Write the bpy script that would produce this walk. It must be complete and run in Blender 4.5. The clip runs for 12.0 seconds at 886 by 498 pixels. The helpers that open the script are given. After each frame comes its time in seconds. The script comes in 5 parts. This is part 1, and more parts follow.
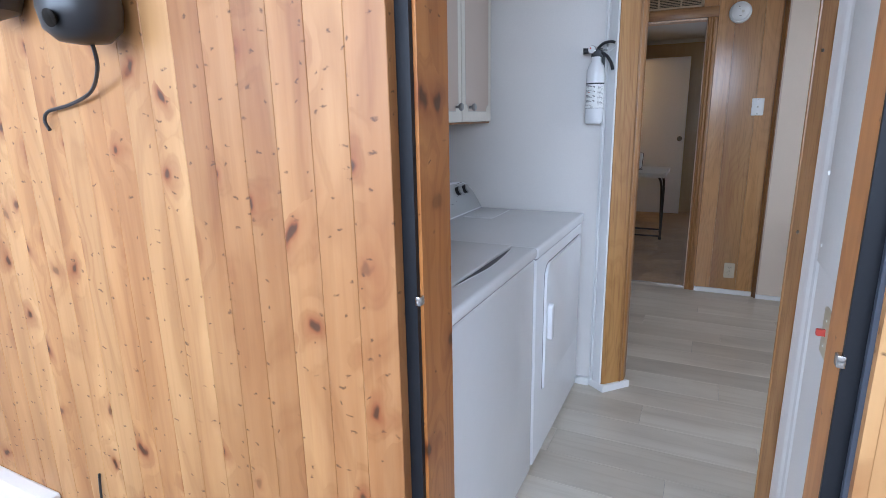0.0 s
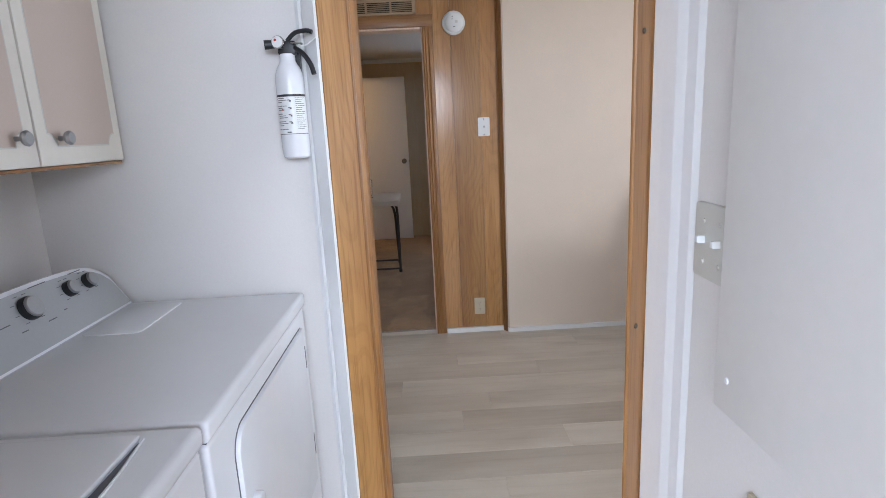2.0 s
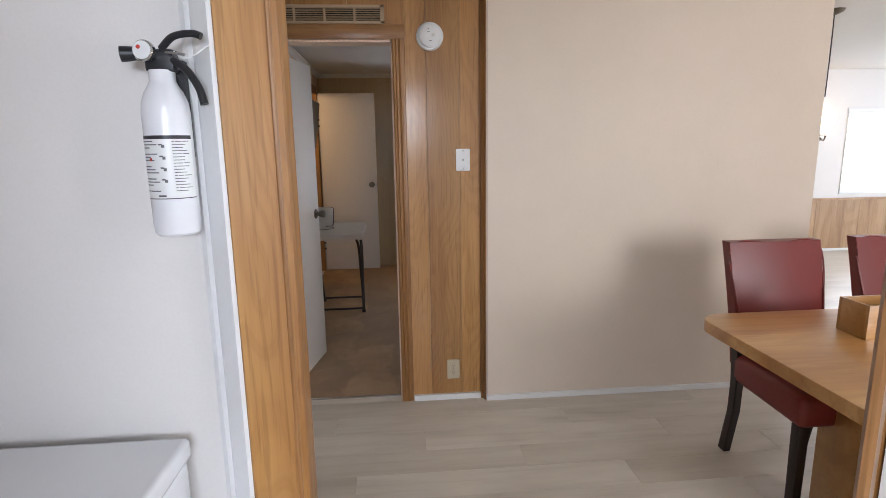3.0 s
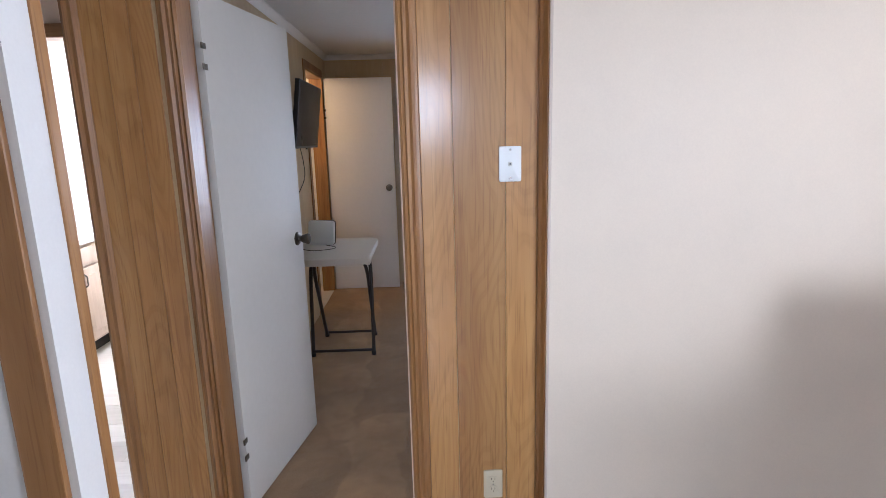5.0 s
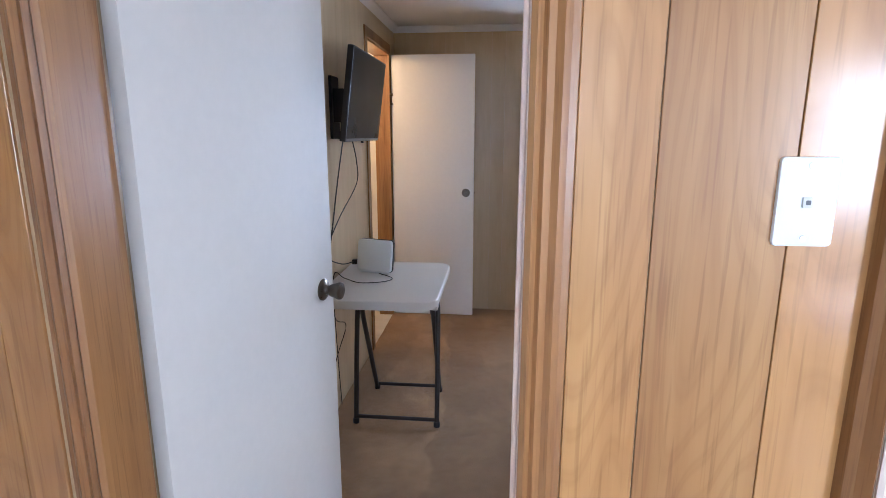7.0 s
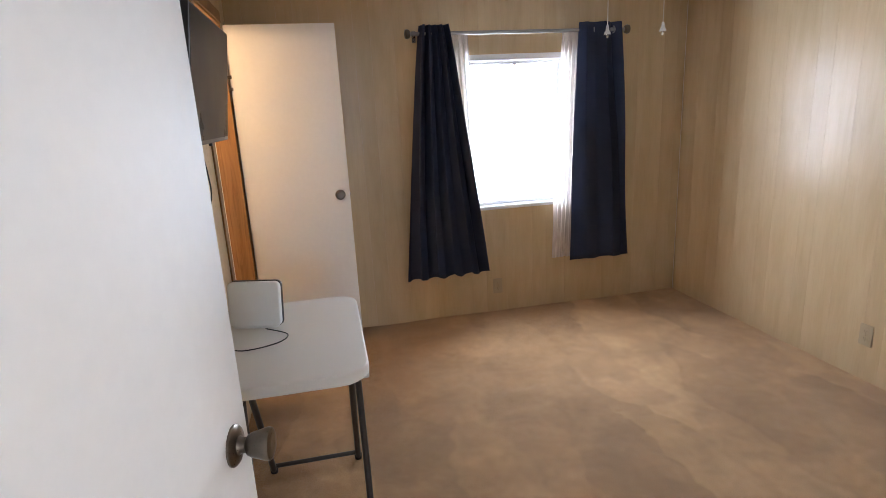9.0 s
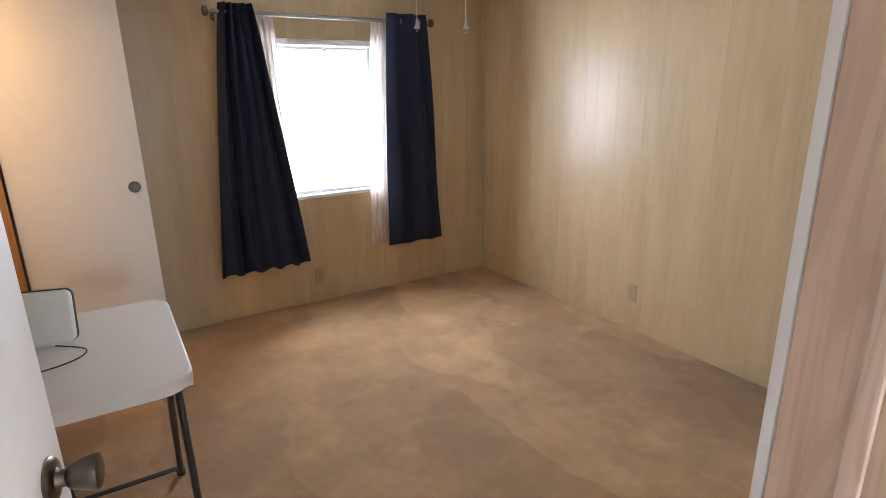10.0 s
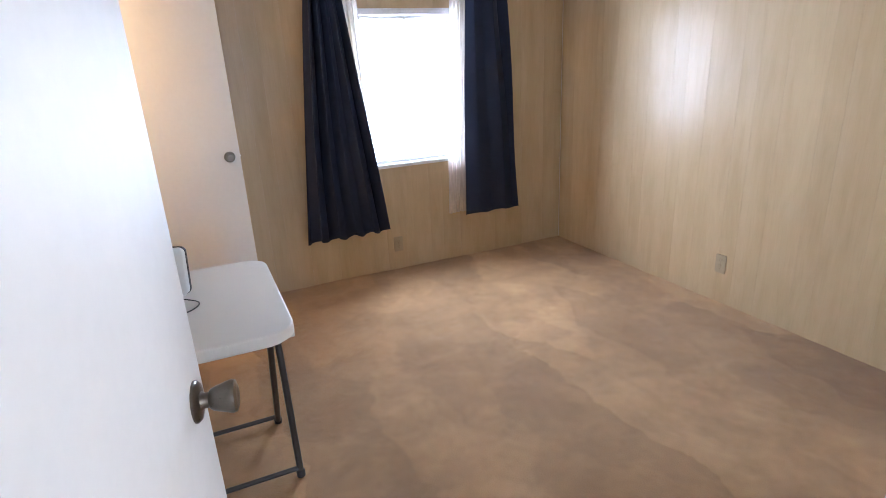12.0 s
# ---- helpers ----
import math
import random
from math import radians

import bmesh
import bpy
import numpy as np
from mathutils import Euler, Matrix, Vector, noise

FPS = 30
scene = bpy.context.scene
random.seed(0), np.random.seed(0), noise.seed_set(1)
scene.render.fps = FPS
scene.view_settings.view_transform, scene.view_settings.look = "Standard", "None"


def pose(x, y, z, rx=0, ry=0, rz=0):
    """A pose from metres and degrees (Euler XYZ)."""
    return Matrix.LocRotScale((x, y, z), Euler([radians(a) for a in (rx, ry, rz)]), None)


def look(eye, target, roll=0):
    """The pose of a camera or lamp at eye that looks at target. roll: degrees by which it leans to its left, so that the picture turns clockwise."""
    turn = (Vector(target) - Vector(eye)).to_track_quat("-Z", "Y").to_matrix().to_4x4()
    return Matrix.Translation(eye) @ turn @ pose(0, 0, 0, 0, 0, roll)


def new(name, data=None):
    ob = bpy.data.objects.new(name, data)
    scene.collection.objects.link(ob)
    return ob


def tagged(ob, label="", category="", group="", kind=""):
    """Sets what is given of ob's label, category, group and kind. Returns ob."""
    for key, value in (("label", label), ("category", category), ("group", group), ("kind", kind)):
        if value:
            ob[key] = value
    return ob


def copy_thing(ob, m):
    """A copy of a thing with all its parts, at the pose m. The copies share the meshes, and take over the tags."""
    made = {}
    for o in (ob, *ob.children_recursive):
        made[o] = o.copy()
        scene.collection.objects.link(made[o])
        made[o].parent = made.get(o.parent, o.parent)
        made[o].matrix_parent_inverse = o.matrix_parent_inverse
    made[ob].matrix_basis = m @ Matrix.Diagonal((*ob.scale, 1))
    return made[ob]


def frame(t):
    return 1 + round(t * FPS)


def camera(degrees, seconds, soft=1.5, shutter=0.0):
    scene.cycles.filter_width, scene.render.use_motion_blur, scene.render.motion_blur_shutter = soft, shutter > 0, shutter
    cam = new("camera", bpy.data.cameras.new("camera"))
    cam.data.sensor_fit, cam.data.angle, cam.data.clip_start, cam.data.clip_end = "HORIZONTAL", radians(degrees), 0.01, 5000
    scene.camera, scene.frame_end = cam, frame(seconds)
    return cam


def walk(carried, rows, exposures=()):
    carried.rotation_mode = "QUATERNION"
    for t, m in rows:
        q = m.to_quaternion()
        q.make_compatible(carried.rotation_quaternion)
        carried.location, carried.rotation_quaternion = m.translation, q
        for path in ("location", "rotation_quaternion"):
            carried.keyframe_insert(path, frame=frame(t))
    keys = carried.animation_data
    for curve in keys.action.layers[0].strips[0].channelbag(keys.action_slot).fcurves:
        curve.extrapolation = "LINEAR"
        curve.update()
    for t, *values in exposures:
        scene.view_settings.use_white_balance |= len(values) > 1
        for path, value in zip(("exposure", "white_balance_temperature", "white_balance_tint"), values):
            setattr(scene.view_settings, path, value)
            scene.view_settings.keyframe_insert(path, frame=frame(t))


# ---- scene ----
cam = camera(78.5, 12.0, soft=0.75)
PATH = [
    (0, (0.503, -1.03, 1.322), (-0.351, 0.717, 0.852), -1.1),
    (0.5, (0.441, -0.835, 1.329), (0.047, 1.071, 0.868), -2.0),
    (1, (0.414, -0.598, 1.32), (0.178, 1.333, 0.859), -2.2),
    (1.5, (0.406, -0.355, 1.33), (0.197, 1.581, 0.875), -2.2),
    (2, (0.392, -0.101, 1.337), (0.442, 1.853, 0.915), -2.8),
    (2.5, (0.389, 0.189, 1.359), (0.529, 2.149, 0.985), -3.0),
    (3, (0.422, 0.488, 1.434), (0.584, 2.446, 1.058), -0.9),
    (3.2, (0.419, 0.603, 1.444), (0.569, 2.561, 1.068), -0.4),
    (4.8, (0.485, 1.459, 1.436), (0.528, 3.42, 1.046), -0.2),
    (5, (0.5, 1.584, 1.441), (0.551, 3.544, 1.045), -1.5),
    (5.5, (0.529, 1.865, 1.439), (0.487, 3.818, 1.011), -0.3),
    (6, (0.496, 2.127, 1.438), (0.358, 4.066, 0.968), -0.8),
    (6.5, (0.441, 2.381, 1.437), (0.377, 4.33, 0.994), -1.3),
    (7, (0.379, 2.645, 1.442), (0.183, 4.592, 1.028), 0.0),
    (7.2, (0.36, 2.725, 1.436), (0.141, 4.67, 1.026), 0.0),
    (8.8, (0.102, 3.299, 1.465), (0.309, 5.231, 0.99), -3.5),
    (9, (0.06, 3.334, 1.479), (0.452, 5.232, 0.988), -3.0),
    (9.5, (0.012, 3.343, 1.491), (0.842, 5.085, 0.966), -1.3),
    (10, (0.01, 3.324, 1.49), (1.019, 4.958, 0.931), -1.0),
    (10.5, (-0.005, 3.336, 1.5), (1.036, 4.945, 0.929), -2.0),
    (11, (-0.041, 3.335, 1.48), (0.829, 5.047, 0.922), -3.8),
    (11.5, (-0.048, 3.321, 1.476), (0.749, 5.052, 0.872), -3.1),
    (12, (-0.057, 3.328, 1.457), (0.714, 5.059, 0.817), -2.9),
]
walk(cam, [(t, look(eye, target, roll)) for t, eye, target, roll in PATH],
     [(0.0, -0.5, 5100, 10), (0.6, -0.48, 5200, 10), (1.0, -0.32, 5450, 11), (1.5, -0.2, 5600, 13), (2.0, -0.08, 5480, 12), (2.5, -0.07, 5520, 12), (3.2, -0.1, 5850, 13), (5.0, 0.42, 5100, 12), (6.0, 0.66, 4880, 12), (6.5, 0.84, 4800, 12), (7.2, 1.15, 4800, 12), (9.0, 1.3, 5450, 11), (9.6, 1.22, 5800, 12), (10.5, 1.58, 5250, 12), (12.0, 1.64, 5050, 11)])


# ---- light ----
world = bpy.data.worlds.new("sky")
scene.world = world
world.use_nodes = True
wn = world.node_tree
bg = wn.nodes["Background"]
sky = wn.nodes.new("ShaderNodeTexSky")
sky.sky_type = "NISHITA"
sky.sun_disc = False
sky.sun_elevation = radians(55)
sky.sun_rotation = radians(200)
wn.links.new(sky.outputs[0], bg.inputs[0])
bg.inputs[1].default_value = 0.12
sun_data = bpy.data.lights.new("sun", "SUN")
sun_data.energy, sun_data.angle, sun_data.color = 1.2, radians(12), (1.0, 0.95, 0.88)
sun = new("sun", sun_data)
sun.matrix_world = look((0, 0, 0), (0.15, 0.5, -0.75))


def area_lamp(name, eye, target, w, h, watts, color=(1, 1, 1)):
    d = bpy.data.lights.new(name, "AREA")
    d.shape, d.size, d.size_y, d.energy, d.color = "RECTANGLE", w, h, watts, color
    ob = new(name, d)
    ob.matrix_world = look(eye, target)
    return ob


# daylight through the openings, plus added fill for bathroom and living side
area_lamp("porch_daylight", (-0.35, -3.45, 1.95), (-0.35, 0, 1.2), 5.1, 0.9, 330, (0.96, 0.98, 1.0))
area_lamp("bedroom_window_daylight", (1.4, 7.17, 1.3), (1.4, 5, 1.15), 0.66, 0.96, 15, (0.97, 0.98, 1.0))
area_lamp("dining_window_daylight", (3.0, -0.125, 1.38), (2.6, 3, 1.2), 0.78, 1.04, 49, (1.0, 0.94, 0.86))
area_lamp("living_window_daylight", (6.8, 7.17, 1.27), (6.8, 5, 1.1), 1.35, 0.96, 20, (0.95, 0.98, 1.0))
# added to brighten the bathroom, no fitting is seen there
area_lamp("bathroom_fill", (-1.55, 5.2, 2.24), (-1.55, 5.2, 0), 0.9, 0.4, 44, (1.0, 0.97, 0.97))
# fill light added at an unseen opening in the east wall
area_lamp("living_side_fill", (9.45, 3.3, 1.4), (5, 3.3, 1.2), 2.4, 1.1, 190, (0.97, 0.98, 1.0))
bulb_data = bpy.data.lights.new("closet_bulb", "POINT")
bulb_data.energy, bulb_data.color, bulb_data.shadow_soft_size = 9, (1.0, 0.6, 0.26), 0.05
bulb = new("closet_bulb", bulb_data)
bulb.location = (-0.95, 6.25, 2.05)


# ---- materials ----
def nodes_of(name, rough=0.5, metal=0.0):
    m = bpy.data.materials.new(name)
    m.use_nodes = True
    nt = m.node_tree
    b = nt.nodes["Principled BSDF"]
    b.inputs["Roughness"].default_value = rough
    b.inputs["Metallic"].default_value = metal
    return m, nt, b


def add(nt, kind, **sets):
    n = nt.nodes.new(kind)
    for k, v in sets.items():
        n.inputs[k].default_value = v
    return n


def ramp(nt, source, stops):
    r = nt.nodes.new("ShaderNodeValToRGB")
    e = r.color_ramp.elements
    while len(e) < len(stops):
        e.new(0.5)
    for el, (p, c) in zip(e, stops):
        el.position = p
        el.color = (*c, 1) if len(c) == 3 else c
    nt.links.new(source, r.inputs[0])
    return r.outputs[0]


def mix(nt, fac, a, b, blend="MIX"):
    n = nt.nodes.new("ShaderNodeMix")
    n.data_type, n.blend_type = "RGBA", blend
    for sock, v in ((n.inputs[0], fac), (n.inputs[6], a), (n.inputs[7], b)):
        if hasattr(v, "is_output"):
            nt.links.new(v, sock)
        elif isinstance(v, (int, float)):
            sock.default_value = v
        else:
            sock.default_value = (*v, 1)
    return n.outputs[2]


def place(nt, scale, shuffle=0.0):
    """World position times scale, moved by a random step for each object."""
    g = nt.nodes.new("ShaderNodeNewGeometry")
    src = g.outputs["Position"]
    if shuffle:
        info = nt.nodes.new("ShaderNodeObjectInfo")
        mul = nt.nodes.new("ShaderNodeVectorMath")
        mul.operation = "MULTIPLY"
        mul.inputs[1].default_value = (shuffle, shuffle * 0.7, shuffle * 1.3)
        comb = nt.nodes.new("ShaderNodeCombineXYZ")
        for i in range(3):
            nt.links.new(info.outputs["Random"], comb.inputs[i])
        nt.links.new(comb.outputs[0], mul.inputs[0])
        sm = nt.nodes.new("ShaderNodeVectorMath")
        sm.operation = "ADD"
        nt.links.new(src, sm.inputs[0])
        nt.links.new(mul.outputs[0], sm.inputs[1])
        src = sm.outputs[0]
    mp = nt.nodes.new("ShaderNodeVectorMath")
    mp.operation = "MULTIPLY"
    mp.inputs[1].default_value = scale
    nt.links.new(src, mp.inputs[0])
    return mp.outputs[0]


def noise_on(nt, vec, scale=1.0, detail=4.0, rough=0.55, dist=0.0):
    n = add(nt, "ShaderNodeTexNoise", Scale=scale, Detail=detail, Roughness=rough, Distortion=dist)
    nt.links.new(vec, n.inputs["Vector"])
    return n.outputs["Fac"]


def flat(nt, vec):
    """Upright surface coordinates: along the wall, and up."""
    a = nt.nodes.new("ShaderNodeSeparateXYZ")
    nt.links.new(vec, a.inputs[0])
    total = nt.nodes.new("ShaderNodeMath")
    nt.links.new(a.outputs[0], total.inputs[0])
    nt.links.new(a.outputs[1], total.inputs[1])
    c = nt.nodes.new("ShaderNodeCombineXYZ")
    nt.links.new(total.outputs[0], c.inputs[0])
    nt.links.new(a.outputs[2], c.inputs[1])
    return c.outputs[0]


def bump(nt, b, height, strength=0.2, distance=0.002):
    n = add(nt, "ShaderNodeBump", Strength=strength, Distance=distance)
    nt.links.new(height, n.inputs["Height"])
    nt.links.new(n.outputs[0], b.inputs["Normal"])


def painted(name, color, rough=0.5, grain=60.0, spread=0.04, relief=0.12, stain=1.5):
    """Painted or plain surface: faint grain, large faint stains, fine relief."""
    m, nt, b = nodes_of(name, rough)
    p = place(nt, (1, 1, 1))
    fine = noise_on(nt, p, grain, 3)
    wide = noise_on(nt, p, stain, 5, 0.6)
    lo = tuple(c * (1 - 2.2 * spread) for c in color)
    col = ramp(nt, wide, [(0.3, lo), (0.65, color)])
    col = mix(nt, 0.25, col, ramp(nt, fine, [(0.3, tuple(c * (1 - 3 * spread) for c in color)), (0.7, tuple(min(1, c * (1 + spread)) for c in color))]))
    nt.links.new(col, b.inputs["Base Color"])
    if relief:
        bump(nt, b, fine, relief, 0.001)
    r = ramp(nt, wide, [(0.3, (rough * 0.85,) * 3), (0.7, (min(1, rough * 1.12),) * 3)])
    nt.links.new(r, b.inputs["Roughness"])
    return m


def math_node(nt, op, a, b=0.0, c=0.0):
    n = nt.nodes.new("ShaderNodeMath")
    n.operation = op
    for sock, v in zip(n.inputs, (a, b, c)):
        if hasattr(v, "is_output"):
            nt.links.new(v, sock)
        else:
            sock.default_value = v
    return n.outputs[0]


def warped(nt, vec, scale, amount):
    """Coordinates pushed about by a noise."""
    w = add(nt, "ShaderNodeTexNoise", Scale=scale, Detail=3.0)
    nt.links.new(vec, w.inputs["Vector"])
    off = nt.nodes.new("ShaderNodeVectorMath")
    off.operation = "MULTIPLY_ADD"
    off.inputs[1].default_value = (amount,) * 3
    nt.links.new(w.outputs["Color"], off.inputs[0])
    nt.links.new(vec, off.inputs[2])
    return off.outputs[0]


def wood(name, dark, mid, light, along="z", across=26.0, rough=0.4, knots=0.0, shuffle=9.0, pores=0.4, relief=0.15, coat=0.0,
         knot_scale=5.5, tone_step=1.0, figure=0.3, rings=55.0, knot_size=1.0, stretch=0.07, ring_scale=4.0, ticks=0.6):
    """Wood: soft bands and streaks along the grain, arched growth rings that bend round the knots, short pores."""
    m, nt, b = nodes_of(name, rough)
    axis = "xyz".index(along)

    def grain(k):
        return place(nt, tuple(k if i == axis else 1.0 for i in range(3)), shuffle)

    p = warped(nt, grain(stretch), 2.5, 0.05)
    streak = noise_on(nt, p, across, 5, 0.6, 0.2)
    broad = noise_on(nt, p, across * 0.3, 3, 0.5, 0.3)
    col = ramp(nt, broad, [(0.34, dark), (0.48, mid), (0.64, light)])
    col = mix(nt, 0.4, col, ramp(nt, streak, [(0.3, dark), (0.5, mid), (0.68, light)]))
    field = noise_on(nt, grain(0.2), ring_scale, 1.5, 0.4, 0.2)
    if knots:
        v = add(nt, "ShaderNodeTexVoronoi", Scale=knot_scale, Randomness=1.0)
        v.voronoi_dimensions = "2D"
        nt.links.new(flat(nt, warped(nt, grain(0.75), 9.0, 0.09)), v.inputs["Vector"])
        pick = ramp(nt, v.outputs["Color"], [(0.52, (0, 0, 0)), (0.66, (1, 1, 1))])
        near = ramp(nt, v.outputs["Distance"], [(0.02, (1, 1, 1)), (0.42 * knot_size, (0, 0, 0))])
        swell = mix(nt, 1.0, near, pick, "MULTIPLY")
        field = math_node(nt, "MULTIPLY_ADD", swell, 0.16, field)
    ring = math_node(nt, "SINE", math_node(nt, "MULTIPLY", field, rings))
    late = ramp(nt, math_node(nt, "MULTIPLY_ADD", ring, 0.5, 0.5), [(0.0, (1.05, 1.05, 1.05)), (0.55, (1, 1, 1)), (0.92, (0.72, 0.62, 0.5)), (1.0, (0.8, 0.72, 0.62))])
    col = mix(nt, figure, col, late, "MULTIPLY")
    pore = noise_on(nt, grain(0.035), across * 6, 2, 0.55)
    col = mix(nt, pores, col, ramp(nt, pore, [(0.34, (0.62, 0.55, 0.47)), (0.46, (1, 1, 1))]), "MULTIPLY")
    if shuffle:
        tone = nt.nodes.new("ShaderNodeObjectInfo")
        col = mix(nt, 1.0, col, ramp(nt, tone.outputs["Random"], [(0.0, (1 - 0.14 * tone_step, 1 - 0.16 * tone_step, 1 - 0.19 * tone_step)), (0.5, (1, 1, 1)), (1.0, (1 + 0.1 * tone_step,) * 3)]), "MULTIPLY")
    if knots:
        halo = ramp(nt, v.outputs["Distance"], [(0.05 * knot_size, (1, 1, 1)), (0.12 * knot_size, (0.45,) * 3), (0.26 * knot_size, (0, 0, 0))])
        core = ramp(nt, v.outputs["Distance"], [(0.035 * knot_size, (0.9,) * 3), (0.075 * knot_size, (0, 0, 0))])
        col = mix(nt, mix(nt, 1.0, halo, pick, "MULTIPLY"), col, tuple(c * k * knots for c, k in zip(dark, (1.5, 1.1, 0.9))))
        col = mix(nt, mix(nt, 1.0, core, pick, "MULTIPLY"), col, tuple(c * 0.22 for c in dark))
        t = add(nt, "ShaderNodeTexVoronoi", Scale=19.0, Randomness=1.0)
        t.voronoi_dimensions = "2D"
        nt.links.new(flat(nt, warped(nt, grain(1.5), 38.0, 0.035)), t.inputs["Vector"])
        tick = ramp(nt, t.outputs["Distance"], [(0.03, (0.85,) * 3), (0.13, (0, 0, 0))])
        few = ramp(nt, t.outputs["Color"], [(ticks, (0, 0, 0)), (ticks + 0.06, (1, 1, 1))])
        col = mix(nt, mix(nt, 1.0, tick, few, "MULTIPLY"), col, tuple(c * 0.32 for c in dark))
    nt.links.new(col, b.inputs["Base Color"])
    bump(nt, b, streak, relief, 0.0015)
    b.inputs["Coat Weight"].default_value = coat
    b.inputs["Coat Roughness"].default_value = 0.25
    return m


def metal(name, color, rough=0.3):
    m, nt, b = nodes_of(name, rough, 1.0)
    n = noise_on(nt, place(nt, (1, 1, 1)), 260, 3)
    nt.links.new(ramp(nt, n, [(0.3, tuple(c * 0.92 for c in color)), (0.7, color)]), b.inputs["Base Color"])
    nt.links.new(ramp(nt, n, [(0.3, (rough * 0.9,) * 3), (0.7, (rough * 1.1,) * 3)]), b.inputs["Roughness"])
    return m


def glowing(name, color, strength):
    m, nt, b = nodes_of(name, 0.5)
    b.inputs["Base Color"].default_value = (*color, 1)
    b.inputs["Emission Color"].default_value = (*color, 1)
    b.inputs["Emission Strength"].default_value = strength
    return m


def carpet_material(name):
    """Cut pile: broad soil, vacuum strokes that lean the pile, mottled clumps, tufts."""
    m, nt, b = nodes_of(name, 0.95)
    p = place(nt, (1, 1, 1))
    broad = noise_on(nt, p, 0.9, 3, 0.5, 0.3)
    clump = noise_on(nt, warped(nt, p, 6.0, 0.08), 3.2, 6, 0.62, 0.3)
    mid = noise_on(nt, p, 17, 5, 0.65)
    tuft = noise_on(nt, p, 230, 3, 0.7)
    col = ramp(nt, broad, [(0.3, (0.312, 0.176, 0.070)), (0.5, (0.355, 0.207, 0.087)), (0.7, (0.382, 0.228, 0.100))])
    for angle, scale in ((20, (3.4, 0.95, 1.0)), (-14, (2.6, 0.8, 1.0))):
        turn = nt.nodes.new("ShaderNodeMapping")
        turn.inputs["Rotation"].default_value = (0, 0, radians(angle))
        turn.inputs["Scale"].default_value = scale
        nt.links.new(warped(nt, warped(nt, p, 2.2, 0.34), 11.0, 0.09), turn.inputs["Vector"])
        cell = add(nt, "ShaderNodeTexVoronoi", Scale=1.0, Randomness=1.0)
        cell.voronoi_dimensions, cell.feature = "2D", "SMOOTH_F1"
        cell.inputs["Smoothness"].default_value = 0.06
        nt.links.new(turn.outputs[0], cell.inputs["Vector"])
        lean = ramp(nt, cell.outputs["Color"], [(0.28, (0.8, 0.79, 0.76)), (0.5, (0.97, 0.97, 0.96)), (0.6, (1.05, 1.06, 1.06)), (0.78, (1.3, 1.36, 1.4))])
        col = mix(nt, 0.5, col, lean, "MULTIPLY")
    col = mix(nt, 0.56, col, ramp(nt, clump, [(0.36, (0.76, 0.74, 0.70)), (0.47, (0.95, 0.95, 0.94)), (0.53, (1.06, 1.07, 1.08)), (0.62, (1.26, 1.3, 1.36))]), "MULTIPLY")
    col = mix(nt, 0.4, col, ramp(nt, mid, [(0.3, (0.78, 0.76, 0.72)), (0.7, (1.2, 1.22, 1.26))]), "MULTIPLY")
    col = mix(nt, 0.5, col, ramp(nt, tuft, [(0.3, (0.66, 0.62, 0.58)), (0.7, (1.28, 1.32, 1.36))]), "MULTIPLY")
    nt.links.new(col, b.inputs["Base Color"])
    bump(nt, b, mix(nt, 0.5, mix(nt, 0.35, tuft, mid), clump), 0.75, 0.018)
    b.inputs["Sheen Weight"].default_value = 0.2
    return m


def cloth_material(name, color, rough=0.8, sheen=0.3):
    m, nt, b = nodes_of(name, rough)
    n = noise_on(nt, place(nt, (1, 1, 0.3)), 260, 2)
    w = noise_on(nt, place(nt, (1, 1, 0.2)), 7, 3)
    col = mix(nt, 0.5, ramp(nt, n, [(0.3, tuple(c * 0.7 for c in color)), (0.7, color)]), ramp(nt, w, [(0.3, tuple(c * 0.75 for c in color)), (0.7, tuple(c * 1.15 for c in color))]))
    nt.links.new(col, b.inputs["Base Color"])
    bump(nt, b, n, 0.2, 0.001)
    b.inputs["Sheen Weight"].default_value = sheen
    return m


def sheer_material(name):
    m, nt, b = nodes_of(name, 0.9)
    b.inputs["Base Color"].default_value = (0.86, 0.83, 0.8, 1)
    tr = nt.nodes.new("ShaderNodeBsdfTranslucent")
    tr.inputs[0].default_value = (0.9, 0.85, 0.8, 1)
    clear = nt.nodes.new("ShaderNodeBsdfTransparent")
    one = nt.nodes.new("ShaderNodeMixShader")
    one.inputs[0].default_value = 0.55
    two = nt.nodes.new("ShaderNodeMixShader")
    weave = noise_on(nt, place(nt, (1, 1, 0.1)), 60, 3)
    nt.links.new(ramp(nt, weave, [(0.3, (0.2,) * 3), (0.7, (0.45,) * 3)]), two.inputs[0])
    nt.links.new(b.outputs[0], one.inputs[1])
    nt.links.new(tr.outputs[0], one.inputs[2])
    nt.links.new(one.outputs[0], two.inputs[1])
    nt.links.new(clear.outputs[0], two.inputs[2])
    nt.links.new(two.outputs[0], nt.nodes["Material Output"].inputs[0])
    return m


def glass_material(name):
    m, nt, b = nodes_of(name, 0.02)
    b.inputs["Transmission Weight"].default_value = 1.0
    b.inputs["IOR"].default_value = 1.45
    return m


